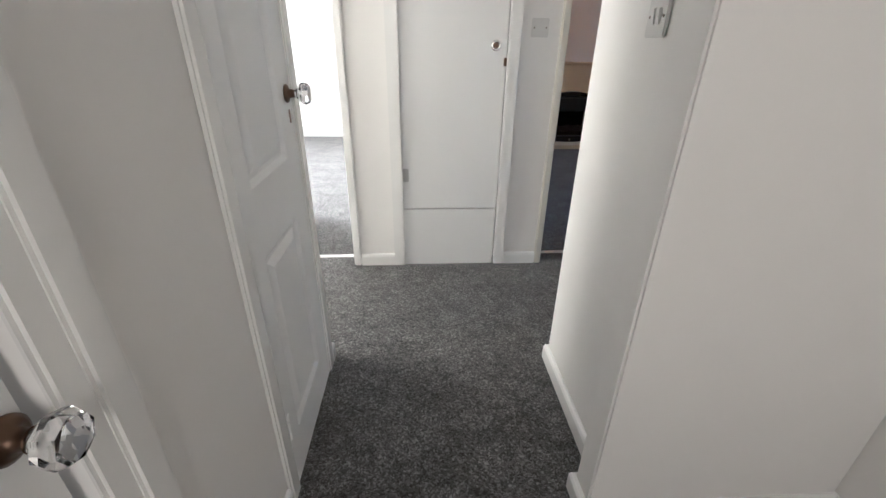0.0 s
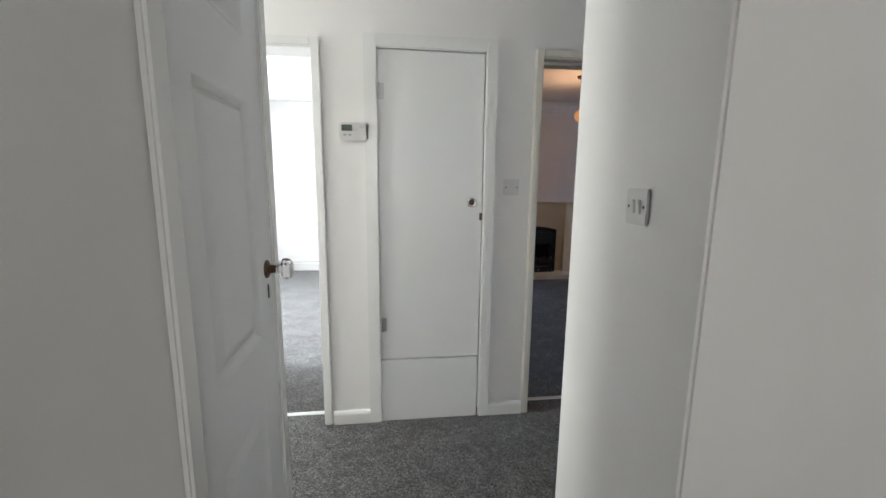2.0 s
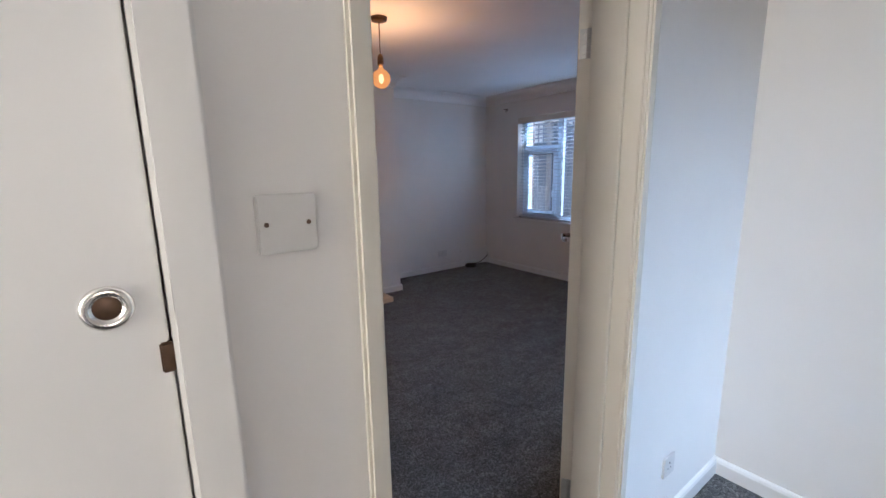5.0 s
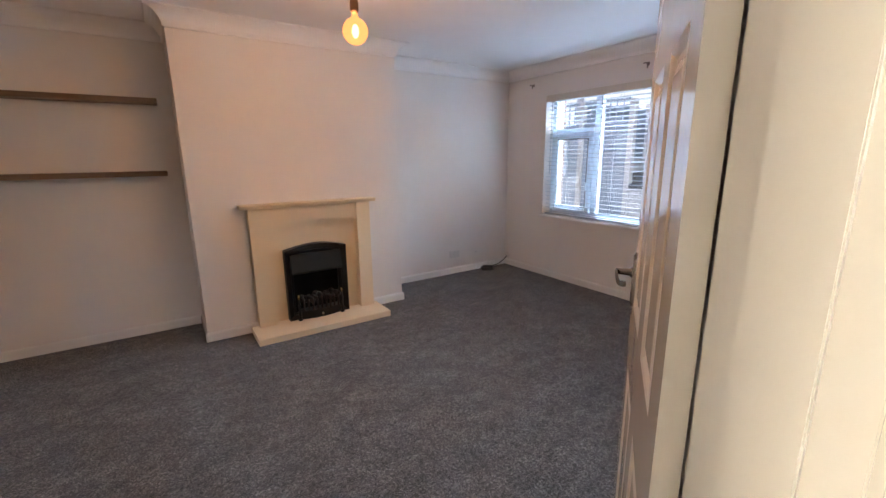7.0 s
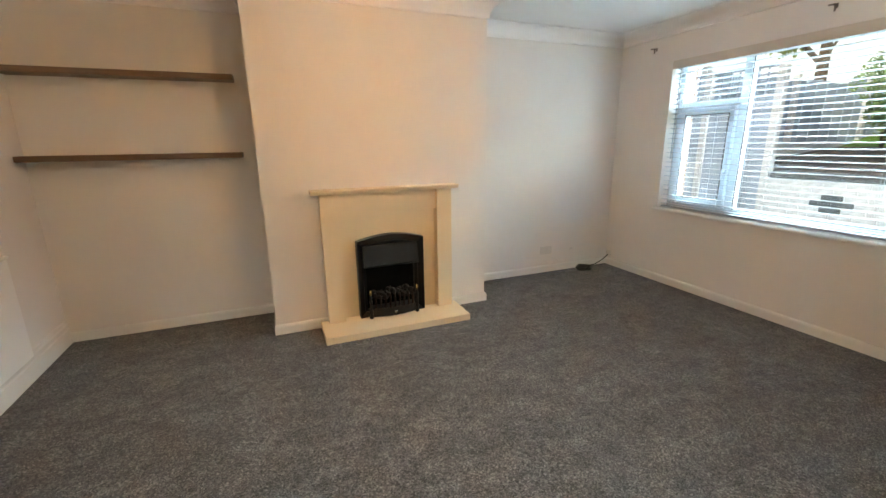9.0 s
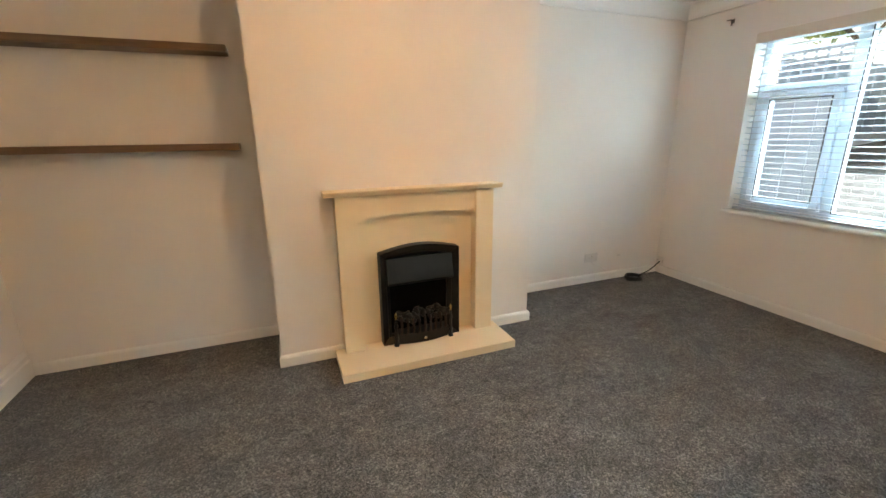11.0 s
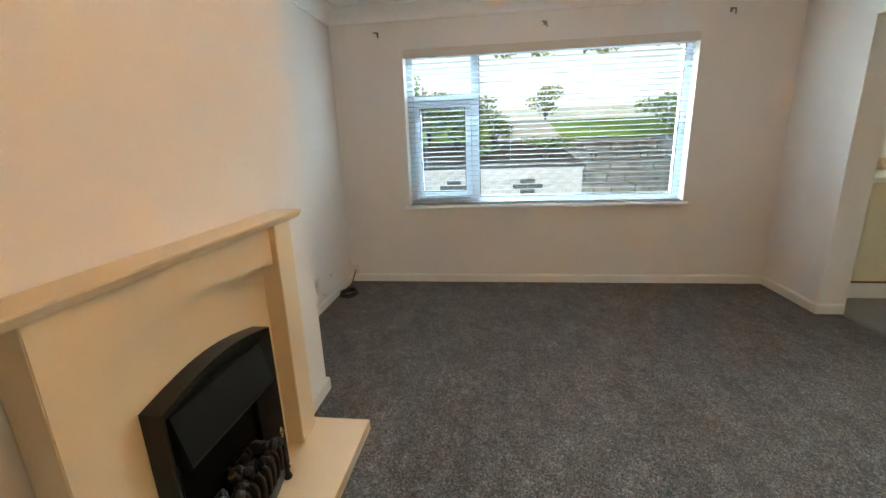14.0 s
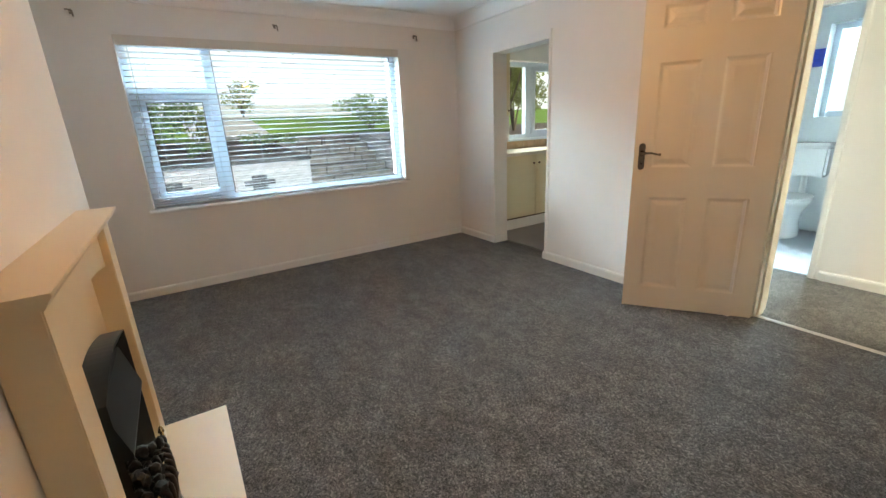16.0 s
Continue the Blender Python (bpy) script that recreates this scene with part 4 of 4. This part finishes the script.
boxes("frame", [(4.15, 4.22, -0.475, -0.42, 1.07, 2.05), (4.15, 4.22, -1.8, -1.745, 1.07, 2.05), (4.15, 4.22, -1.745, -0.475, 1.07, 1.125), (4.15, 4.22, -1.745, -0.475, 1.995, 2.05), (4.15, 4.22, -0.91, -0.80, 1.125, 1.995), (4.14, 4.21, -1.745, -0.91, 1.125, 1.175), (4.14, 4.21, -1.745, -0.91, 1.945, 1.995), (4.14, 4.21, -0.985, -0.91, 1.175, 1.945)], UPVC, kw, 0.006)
kp = boxes("pane", [(4.182, 4.186, -1.745, -0.475, 1.125, 1.995)], GLASS, kw)
kp.visible_shadow = False
structure(boxes("window_sill", [(4.02, 4.15, -1.82, -0.40, 1.047, 1.073)], UPVC, bevel=0.006), "white kitchen window sill", "window sill")

# ---- bathroom seen through the hall ----
wc = empty("toilet", "white ceramic close-coupled toilet", "toilet", at=pose(1.36, -2.28, 0.006))
boxes("cistern", [(-0.185, 0.185, 0.005, 0.185, 0.60, 0.91)], CERAMIC, wc, 0.022)
boxes("cistern_lid", [(-0.195, 0.195, 0.002, 0.195, 0.912, 0.945)], CERAMIC, wc, 0.012)
def oval(n, a, b, cy):
    return [(a * math.cos(2 * math.pi * i / n), cy + b * math.sin(2 * math.pi * i / n)) for i in range(n)]
bm = bmesh.new()
prev = None
for a, b, cy, z in ((0.11, 0.20, 0.36, 0.0), (0.105, 0.19, 0.36, 0.06), (0.095, 0.17, 0.37, 0.16), (0.12, 0.20, 0.40, 0.26), (0.17, 0.245, 0.42, 0.35), (0.185, 0.26, 0.42, 0.39), (0.18, 0.255, 0.42, 0.395)):
    ring = [bm.verts.new((p[0], p[1], z)) for p in oval(28, a, b, cy)]
    if prev:
        for i in range(28):
            bm.faces.new((prev[i], prev[(i + 1) % 28], ring[(i + 1) % 28], ring[i]))
    prev = ring
bm.faces.new(prev)
finish("pan", bm, CERAMIC, wc, 0, True)
extrude_poly("seat_lid", oval(28, 0.188, 0.262, 0.425), 'z', 0.398, 0.43, CERAMIC, wc, 0.008)
tube("flush_pipe", [(0, 0.10, 0.61), (0, 0.10, 0.40)], 0.03, CERAMIC, wc)
lathe("flush_lever", [(0, 0), (0.012, 0), (0.012, 0.03), (0, 0.03)], CHROME, wc, 16, Matrix.Translation((0.13, 0.185, 0.86)) @ Matrix.Rotation(-math.pi / 2, 4, 'X'))
bw = empty("window_3", "small white bathroom window with obscured glass", "window", kind="structure")
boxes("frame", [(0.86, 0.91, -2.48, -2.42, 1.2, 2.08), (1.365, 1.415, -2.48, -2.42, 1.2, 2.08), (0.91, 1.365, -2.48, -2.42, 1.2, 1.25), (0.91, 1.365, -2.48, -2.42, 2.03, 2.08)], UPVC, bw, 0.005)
bpn = boxes("pane", [(0.91, 1.365, -2.455, -2.45, 1.25, 2.03)], FROSTED, bw)
bpn.visible_shadow = False

tiles = empty("blue_tiles", "row of blue glazed border tiles on the bathroom wall", "tiles", kind="structure")
for k in range(4):
    boxes("tile", [(1.42 + k * 0.102, 1.518 + k * 0.102, -2.279, -2.272, 1.69, 1.86)], BLUETILE, tiles, 0.002)

# ---- bedroom window ----
bdw = empty("window_4", "white bedroom window", "window", kind="structure")
boxes("frame", [(-4.68, -4.62, 1.5, 1.56, 0.8, 1.5), (-4.68, -4.62, 3.44, 3.5, 0.8, 1.5), (-4.68, -4.62, 1.56, 3.44, 0.8, 0.86), (-4.68, -4.62, 1.56, 3.44, 1.44, 1.5)], UPVC, bdw, 0.005)

# ---- unseen walls added to shade the garden ----
DARKFACE = paint("dark_shade_wall", (0.17, 0.11, 0.085), 0.9, 0.12, 14, 0.6, 0.006)
# Dark facing, out of view, added to cut bounce light onto the garden.
structure(boxes("dark_facing", [(4.163, 4.20, YK - 0.18, WY0 - 0.004, -0.13, CH + 0.1), (4.163, 4.20, WY1 + 0.004, 4.6, -0.13, CH + 0.1), (4.163, 4.20, WY0 - 0.004, WY1 + 0.004, -0.13, WZ0 - 0.004), (4.163, 4.20, WY0 - 0.004, WY1 + 0.004, WZ1 + 0.004, CH + 0.1)], DARKFACE), "unseen dark brown facing that cuts bounce light onto the garden", "wall")
# Wall out of view, added to throw shade over fence and bed.
structure(boxes("shade_wall", [(4.06, 4.20, -4.3, 4.9, CH + 0.1, 5.1), (4.02, 4.26, -4.34, 4.94, 5.1, 5.18)], DARKFACE, bevel=0.01), "unseen brown wall added to shade the garden, with a flat coping", "wall")

# ---- garden ----
def ground_mat(name, dark, light, scale, rough=0.9, relief=0.4, dist=0.02):
    m, nt, b = material(name)
    c = mix_col(nt, ramp(nt, noise_tex(nt, scale, 5, 0.7), [(0.3, dark), (0.7, light)]), ramp(nt, noise_tex(nt, scale * 0.13, 3), [(0.3, (0.75, 0.75, 0.75)), (0.7, (1, 1, 1))]), 1.0, 'MULTIPLY')
    nt.links.new(c, b.inputs["Base Color"])
    b.inputs["Roughness"].default_value = rough
    bump(nt, b, noise_tex(nt, scale * 2, 4, 0.7), relief, dist)
    return m


GRASS = ground_mat("lawn_grass", (0.13, 0.25, 0.02), (0.28, 0.46, 0.06), 30)
SOIL = ground_mat("bark_soil", (0.045, 0.034, 0.028), (0.20, 0.15, 0.12), 22)
PATIO = ground_mat("patio_slab", (0.24, 0.22, 0.20), (0.36, 0.34, 0.31), 8)
PALECONC = ground_mat("pale_concrete", (0.46, 0.44, 0.40), (0.62, 0.60, 0.56), 6)
RUBBLE = ground_mat("grey_brown_stone", (0.17, 0.15, 0.125), (0.42, 0.38, 0.33), 5)
WHITEWASH = ground_mat("whitewashed_masonry", (0.44, 0.45, 0.46), (0.61, 0.62, 0.63), 14, 0.8, 0.5, 0.01)
FENCE = wood_mat("blue_grey_fence_stain", (0.22, 0.26, 0.32), (0.32, 0.37, 0.45), 0.8, (12, 12, 1))
WHITEPOST = ground_mat("white_concrete_post", (0.48, 0.48, 0.48), (0.62, 0.62, 0.61), 12)
FOLIAGE = leaf_mat("shrub_leaves", (0.07, 0.13, 0.035), (0.22, 0.32, 0.10))
FOLIAGE2 = leaf_mat("yellow_green_leaves", (0.10, 0.14, 0.02), (0.26, 0.28, 0.06))
BARKM = ground_mat("tree_bark", (0.05, 0.035, 0.025), (0.14, 0.10, 0.07), 20)
CAP = ground_mat("dark_coping", (0.03, 0.032, 0.035), (0.07, 0.072, 0.078), 20, 0.6)

def grid_ground():
    """One sheet: patio level by the house, bed and lawn higher up the slope, running on to the horizon."""
    xs = [4.10, 6.72, 6.74, 7.5, 8.5, 9.5, 10.2, 10.4, 11.3, 13, 14.5, 18, 22, 30, 60, 400, 2500]
    ys = [-2500, -300, -40, -12, -5, -2.5, -0.62, -0.58, 1.50, 1.54, 3, 4.2, 5.45, 5.6, 9, 20, 60, 400, 2500]
    def height(x, y):
        if x <= 6.73:
            return -0.12
        up = 0.90 + min(1.0, (x - 6.73) / 3.57) * 0.29 + max(0, min(1.0, (x - 10.3) / 4.2)) * 0.60 + max(0, min(1.0, (x - 14.5) / 8)) * 0.25
        if -0.6 <= y <= 1.52 and x < 10.2:
            return -0.12
        return up
    bm = bmesh.new()
    v = {}
    for i, x in enumerate(xs):
        for j, y in enumerate(ys):
            v[i, j] = bm.verts.new((x, y, height(x, y)))
    for i in range(len(xs) - 1):
        for j in range(len(ys) - 1):
            bm.faces.new((v[i, j], v[i + 1, j], v[i + 1, j + 1], v[i, j + 1]))
    ob = finish("ground", bm, SOIL)
    me = ob.data
    for m in (PATIO, GRASS):
        me.materials.append(m)
    for p in me.polygons:
        c = p.center
        p.material_index = 1 if c.x < 6.74 or (-0.6 < c.y < 1.52 and c.x < 10.3) else (2 if c.x > 10.4 else 0)
    return structure(ob, "stepped garden ground with patio, planted bed and lawn", "ground")


grid_ground()
structure(boxes("ground_front", [(-60, 4.1, -60, 60, -0.25, -0.13)], PATIO), "paved ground round the house", "ground")

bm = bmesh.new()
prev = None
for x, z in ((10.43, 1.215), (12.4, 1.50), (14.5, 1.815), (18.5, 1.94), (22.4, 2.065)):
    w = 0.02 * (x - 10)
    ring = [bm.verts.new(p) for p in ((x, 1.28 - w, z), (x, 3.0, z), (x, 3.0, z - 0.08), (x, 1.28 - w, z - 0.08))]
    if prev:
        for k in range(4):
            bm.faces.new((prev[k], prev[(k + 1) % 4], ring[(k + 1) % 4], ring[k]))
    else:
        bm.faces.new(ring)
    prev = ring
bm.faces.new(prev[::-1])
structure(finish("garden_path", bm, PALECONC), "pale concrete path beside the lawn", "path")

RX = 6.5
rwall = structure(boxes("retaining_wall", [(RX - 0.004, RX + 0.22, 1.60, 4.22, -0.12, 0.865)], WHITEWASH), "whitewashed brick retaining wall with dark coping", "garden wall")
cap = boxes("coping", [(RX - 0.03, RX + 0.26, 1.575, 4.22, 0.868, 0.945)], CAP, rwall, 0.012)
# the blue grey fence beside it, with trellis above
fence = empty("fence", "blue-grey timber fence with trellis and white posts", "fence")
def post(y, x, z1):
    return boxes("post", [(x - 0.05, x + 0.05, y - 0.05, y + 0.05, -0.12, z1)], WHITEPOST, fence, 0.008)
for y in (4.28, 5.25, 6.2):
    post(y, RX + 0.05, 2.28 if y < 5 else 2.33)
for y0, y1 in ((4.33, 5.20), (5.30, 6.15), (6.25, 7.6)):
    n = 7
    for k in range(n):
        a = y0 + (y1 - y0) * k / n
        boxes("board", [(RX + 0.04 + 0.012 * (k % 2), RX + 0.06 + 0.012 * (k % 2), a, a + (y1 - y0) / n + 0.01, -0.1, 1.90)], FENCE, fence, 0.003)
    boxes("rail", [(RX + 0.02, RX + 0.07, y0, y1, 1.90, 1.94), (RX + 0.02, RX + 0.07, y0, y1, 2.27, 2.31)], FENCE, fence, 0.003)
    m = int((y1 - y0) / 0.12)
    tr = []
    for k in range(1, m):
        a = y0 + (y1 - y0) * k / m
        tr.append((RX + 0.035, RX + 0.05, a - 0.012, a + 0.012, 1.94, 2.27))
    for z in (2.02, 2.105, 2.19):
        tr.append((RX + 0.05, RX + 0.062, y0, y1, z - 0.012, z + 0.012))
    boxes("trellis", tr, FENCE, fence)
far_fence = empty("fence", "solid blue-grey boarded fence above a pale wall", "fence")
for k in range(42):
    a = 6.75 + k * 0.16
    boxes("board", [(a, a + 0.165, 5.50 + 0.012 * (k % 2), 5.52 + 0.012 * (k % 2), 1.0, 2.36 + 0.02 * math.sin(k * 0.8) + 0.14 * max(0.0, a - 10.5))], FENCE, far_fence, 0.003)
for px in (6.70, 8.95, 11.2, 13.45):
    boxes("post", [(px, px + 0.1, 5.44, 5.54, 0.9, 2.45 + 0.14 * max(0.0, px - 10.5))], WHITEPOST, far_fence, 0.008)
structure(boxes("bed_side_wall", [(6.75, 13.5, 5.36, 5.49, 0.8, 1.30)], WHITEWASH, bevel=0.01), "pale rendered low wall under the fence", "garden wall")

# stone steps up to the lawn
steps = empty("garden_steps", "broad grey-brown stone steps up to the lawn", "steps")
for k in range(7):
    x0 = 7.0 + k * 0.46
    z1 = -0.12 + (k + 1) * 0.182
    n = 3
    cut = [-0.58] + sorted(random.uniform(-0.35, 1.3) for _ in range(n - 1)) + [1.52]
    for a, b in zip(cut, cut[1:]):
        boxes("slab", [(x0 - 0.03 + random.uniform(-0.03, 0.03), 10.25, a + 0.005, b - 0.005, z1 - 0.05, z1 + random.uniform(-0.012, 0.012))], RUBBLE, steps, 0.01)
        c = a
        while c < b - 0.05:
            w = min(random.uniform(0.28, 0.75), b - c)
            boxes("stone", [(x0 + random.uniform(-0.012, 0.012), x0 + 0.3, c + 0.006, c + w - 0.006, z1 - 0.19, z1 - 0.055)], RUBBLE, steps, 0.012)
            c += w
structure(boxes("step_top_edge", [(10.2, 10.42, -0.60, 1.75, 0.9, 1.21)], WHITEWASH, bevel=0.01), "white painted kerb along the lawn", "kerb")
structure(extrude_poly("step_side_wall", [(6.6, -0.12), (10.25, -0.12), (10.25, 1.22), (9.4, 1.20), (6.9, 0.72), (6.6, 0.72)], 'y', -1.12, -0.60, WHITEWASH, None, 0.01), "white painted wall beside the garden steps", "garden wall")
structure(boxes("wall_return", [(6.73, 10.2, 1.53, 1.62, -0.12, 0.92)], WHITEWASH, bevel=0.01), "whitewashed wall end beside the steps", "garden wall")
structure(boxes("boundary_wall", [(24.0, 24.3, -18, 16, 1.2, 2.75)], WHITEWASH), "sunlit white boundary wall beyond the lawn", "garden wall")

# Curved sheet that glows in place of the overexposed sky.
skyglow, hnt, hb = material("glowing_sky_sheet")
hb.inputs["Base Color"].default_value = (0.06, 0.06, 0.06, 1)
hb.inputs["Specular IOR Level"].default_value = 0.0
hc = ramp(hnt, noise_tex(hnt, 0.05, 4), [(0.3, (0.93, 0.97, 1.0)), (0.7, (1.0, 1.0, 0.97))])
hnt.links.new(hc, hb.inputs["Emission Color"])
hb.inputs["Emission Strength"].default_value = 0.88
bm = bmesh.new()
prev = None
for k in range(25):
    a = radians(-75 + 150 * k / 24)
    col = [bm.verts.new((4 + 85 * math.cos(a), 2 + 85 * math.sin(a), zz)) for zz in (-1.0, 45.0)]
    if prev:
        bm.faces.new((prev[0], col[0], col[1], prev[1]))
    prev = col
structure(finish("backdrop", bm, skyglow), "glowing sheet standing in for the blown-out sky beyond the garden", "backdrop")


def leaf_cloud(bm, centre, radii, count, size, rng):
    for _ in range(count):
        d = Vector((rng.gauss(0, 1), rng.gauss(0, 1), rng.gauss(0, 1))).normalized() * (rng.uniform(0.25, 1.0) ** 0.6)
        p = Vector(centre) + Vector((d.x * radii[0], d.y * radii[1], d.z * radii[2]))
        s = size * rng.uniform(0.6, 1.3)
        r = Euler((rng.uniform(0, 6.3), rng.uniform(0, 6.3), rng.uniform(0, 6.3))).to_matrix()
        q = [bm.verts.new(p + r @ Vector(c) * s) for c in ((0, -0.5, 0), (0.28, 0, 0.06), (0, 0.6, 0), (-0.28, 0, 0.06))]
        bm.faces.new(q)


def shrub(at, h, w, mat, seed, label, leaf=0.055, count=900):
    rng = random.Random(seed)
    s = empty("shrub", label, "shrub", "garden shrubs", at=pose(*at))
    for k in range(6):
        a = rng.uniform(0, 6.28)
        e = (math.cos(a) * w * 0.3 * rng.uniform(0.4, 1), math.sin(a) * w * 0.3 * rng.uniform(0.4, 1), h * rng.uniform(0.6, 0.9))
        tube("stem", [(0, 0, -0.05), (e[0] * 0.3, e[1] * 0.3, e[2] * 0.4), (e[0] * 0.7, e[1] * 0.8, e[2] * 0.7), e], 0.008 + 0.006 * h, BARKM, s)
    bm = bmesh.new()
    for k in range(9):
        c = (rng.uniform(-0.5, 0.5) * w * 0.75, rng.uniform(-0.5, 0.5) * w * 0.75, h * rng.uniform(0.3, 0.9))
        leaf_cloud(bm, c, (w * 0.22, w * 0.22, h * 0.2), count // 9, leaf, rng)
    finish("leaves", bm, mat, s)
    return s


def bed_z(x):
    return 0.90 + min(1.0, (x - 6.73) / 3.57) * 0.29
shrub((8.7, 3.6, bed_z(8.7)), 1.20, 1.5, FOLIAGE, 1, "loose green garden shrub with bare stems", 0.075, 2000)
shrub((9.9, 4.35, bed_z(9.9)), 1.2, 1.1, FOLIAGE2, 11, "yellowish shrub beside the fence", 0.06, 900)
shrub((8.6, 2.9, bed_z(8.6)), 0.75, 0.8, FOLIAGE2, 2, "yellow-green rounded shrub in the bed")
shrub((7.5, 2.0, bed_z(7.5)), 0.34, 0.9, FOLIAGE, 3, "low bright green plant in the bed", 0.05, 700)
shrub((7.6, 3.0, bed_z(7.6)), 0.25, 0.5, FOLIAGE, 4, "small green plant in the bed", 0.05, 400)
shrub((10.25, 4.7, bed_z(10.25)), 1.5, 1.2, FOLIAGE, 5, "tall green shrub against the fence", 0.07, 1100)
shrub((11.0, -1.45, 1.2), 1.0, 1.7, FOLIAGE, 6, "dense green shrub beside the steps", 0.075, 2200)
shrub((7.3, -3.0, 0.93), 1.9, 1.8, FOLIAGE2, 7, "leafy yellow-green shrub outside the kitchen", 0.085, 3200)
shrub((8.6, -4.6, 1.04), 2.6, 2.2, FOLIAGE2, 8, "leafy sunlit shrub outside the kitchen", 0.085, 3600)
shrub((15.5, 1.15, 1.84), 1.15, 1.4, FOLIAGE2, 9, "young green shrub on the lawn", 0.09, 800)


def tree(at, h, seed, crown, label, boughs=()):
    rng = random.Random(seed)
    t = empty("tree", label, "tree", "garden trees", at=pose(*at))
    lathe("trunk", [(0.20, -0.1), (0.15, 0.3), (0.12, h * 0.3), (0.08, h * 0.65), (0.02, h * 0.9)], BARKM, t, 12)
    bm = bmesh.new()
    for k in range(16):
        a = rng.uniform(0, 6.28)
        z = h * rng.uniform(0.42, 0.95)
        r = crown * rng.uniform(0.4, 1.0)
        e = (math.cos(a) * r, math.sin(a) * r, z)
        tube("limb", [(0, 0, z * 0.6), (e[0] * 0.35, e[1] * 0.35, z * 0.8), (e[0] * 0.7, e[1] * 0.7, z * 0.92), e], 0.035, BARKM, t)
        leaf_cloud(bm, e, (crown * 0.38, crown * 0.38, crown * 0.26), 170, 0.17, rng)
    for bx, by, bz in boughs:
        mid = (bx * 0.5, by * 0.5, max(bz, h * 0.6) + 0.6)
        tube("limb", [(0, 0, h * 0.45), (bx * 0.2, by * 0.2, h * 0.62), mid, (bx * 0.8, by * 0.8, mid[2] * 0.6 + bz * 0.4), (bx, by, bz)], 0.03, BARKM, t)
        for u in (0.75, 0.88, 1.0):
            leaf_cloud(bm, (bx * u, by * u, bz + (1 - u) * 1.6), (0.55, 0.55, 0.22), 120, 0.14, rng)
    finish("leaves", bm, FOLIAGE2, t)


tree((9.8, -3.6, 1.3), 6.0, 21, 2.7, "tall sunlit garden tree with open crown")
tree((13.0, -4.6, 1.6), 6.0, 23, 1.8, "overhanging garden tree with drooping boughs", ((-1.8, 4.9, 1.78), (-2.0, 6.3, 1.75), (-1.7, 7.2, 1.85), (-2.0, 3.4, 1.85)))
tree((13.5, 7.5, 1.6), 5.5, 22, 2.0, "leafy garden tree behind the fence")

# vents of dark bricks and the painted bricks of the retaining wall, piece by piece
bm = bmesh.new()
add_box(bm, -0.014, 0.014, -0.1085, 0.1085, -0.035, 0.035)
brick_src = finish("brick", bm, WHITEWASH, rwall, 0.005, segs=1)
brick_me = brick_src.data
dark_me = brick_me.copy()
dark_me.materials[0] = CAP
brick_src.location = (RX + 0.002, 1.71, -0.08)
row = 0
z = -0.08
CROSS = (2.285, 3.42)
while z < 0.85:
    y = 1.71 + (0.11 if row % 2 else 0.0)
    if row or True:
        while y < 4.2:
            if not (row == 0 and y == 1.71):
                dark = any((abs(z - 0.595) < 0.05 and abs(y - c) < 0.22) or (abs(z - 0.52) < 0.05 and abs(y - c) < 0.115) or (abs(z - 0.67) < 0.05 and abs(y - c) < 0.115) for c in CROSS)
                b = new("brick", dark_me if dark else brick_me)
                b.parent = rwall
                b.location = (RX + 0.002 + random.uniform(-0.002, 0.003) - (0.003 if dark else 0), y, z)
            y += 0.222
    z += 0.075
    row += 1
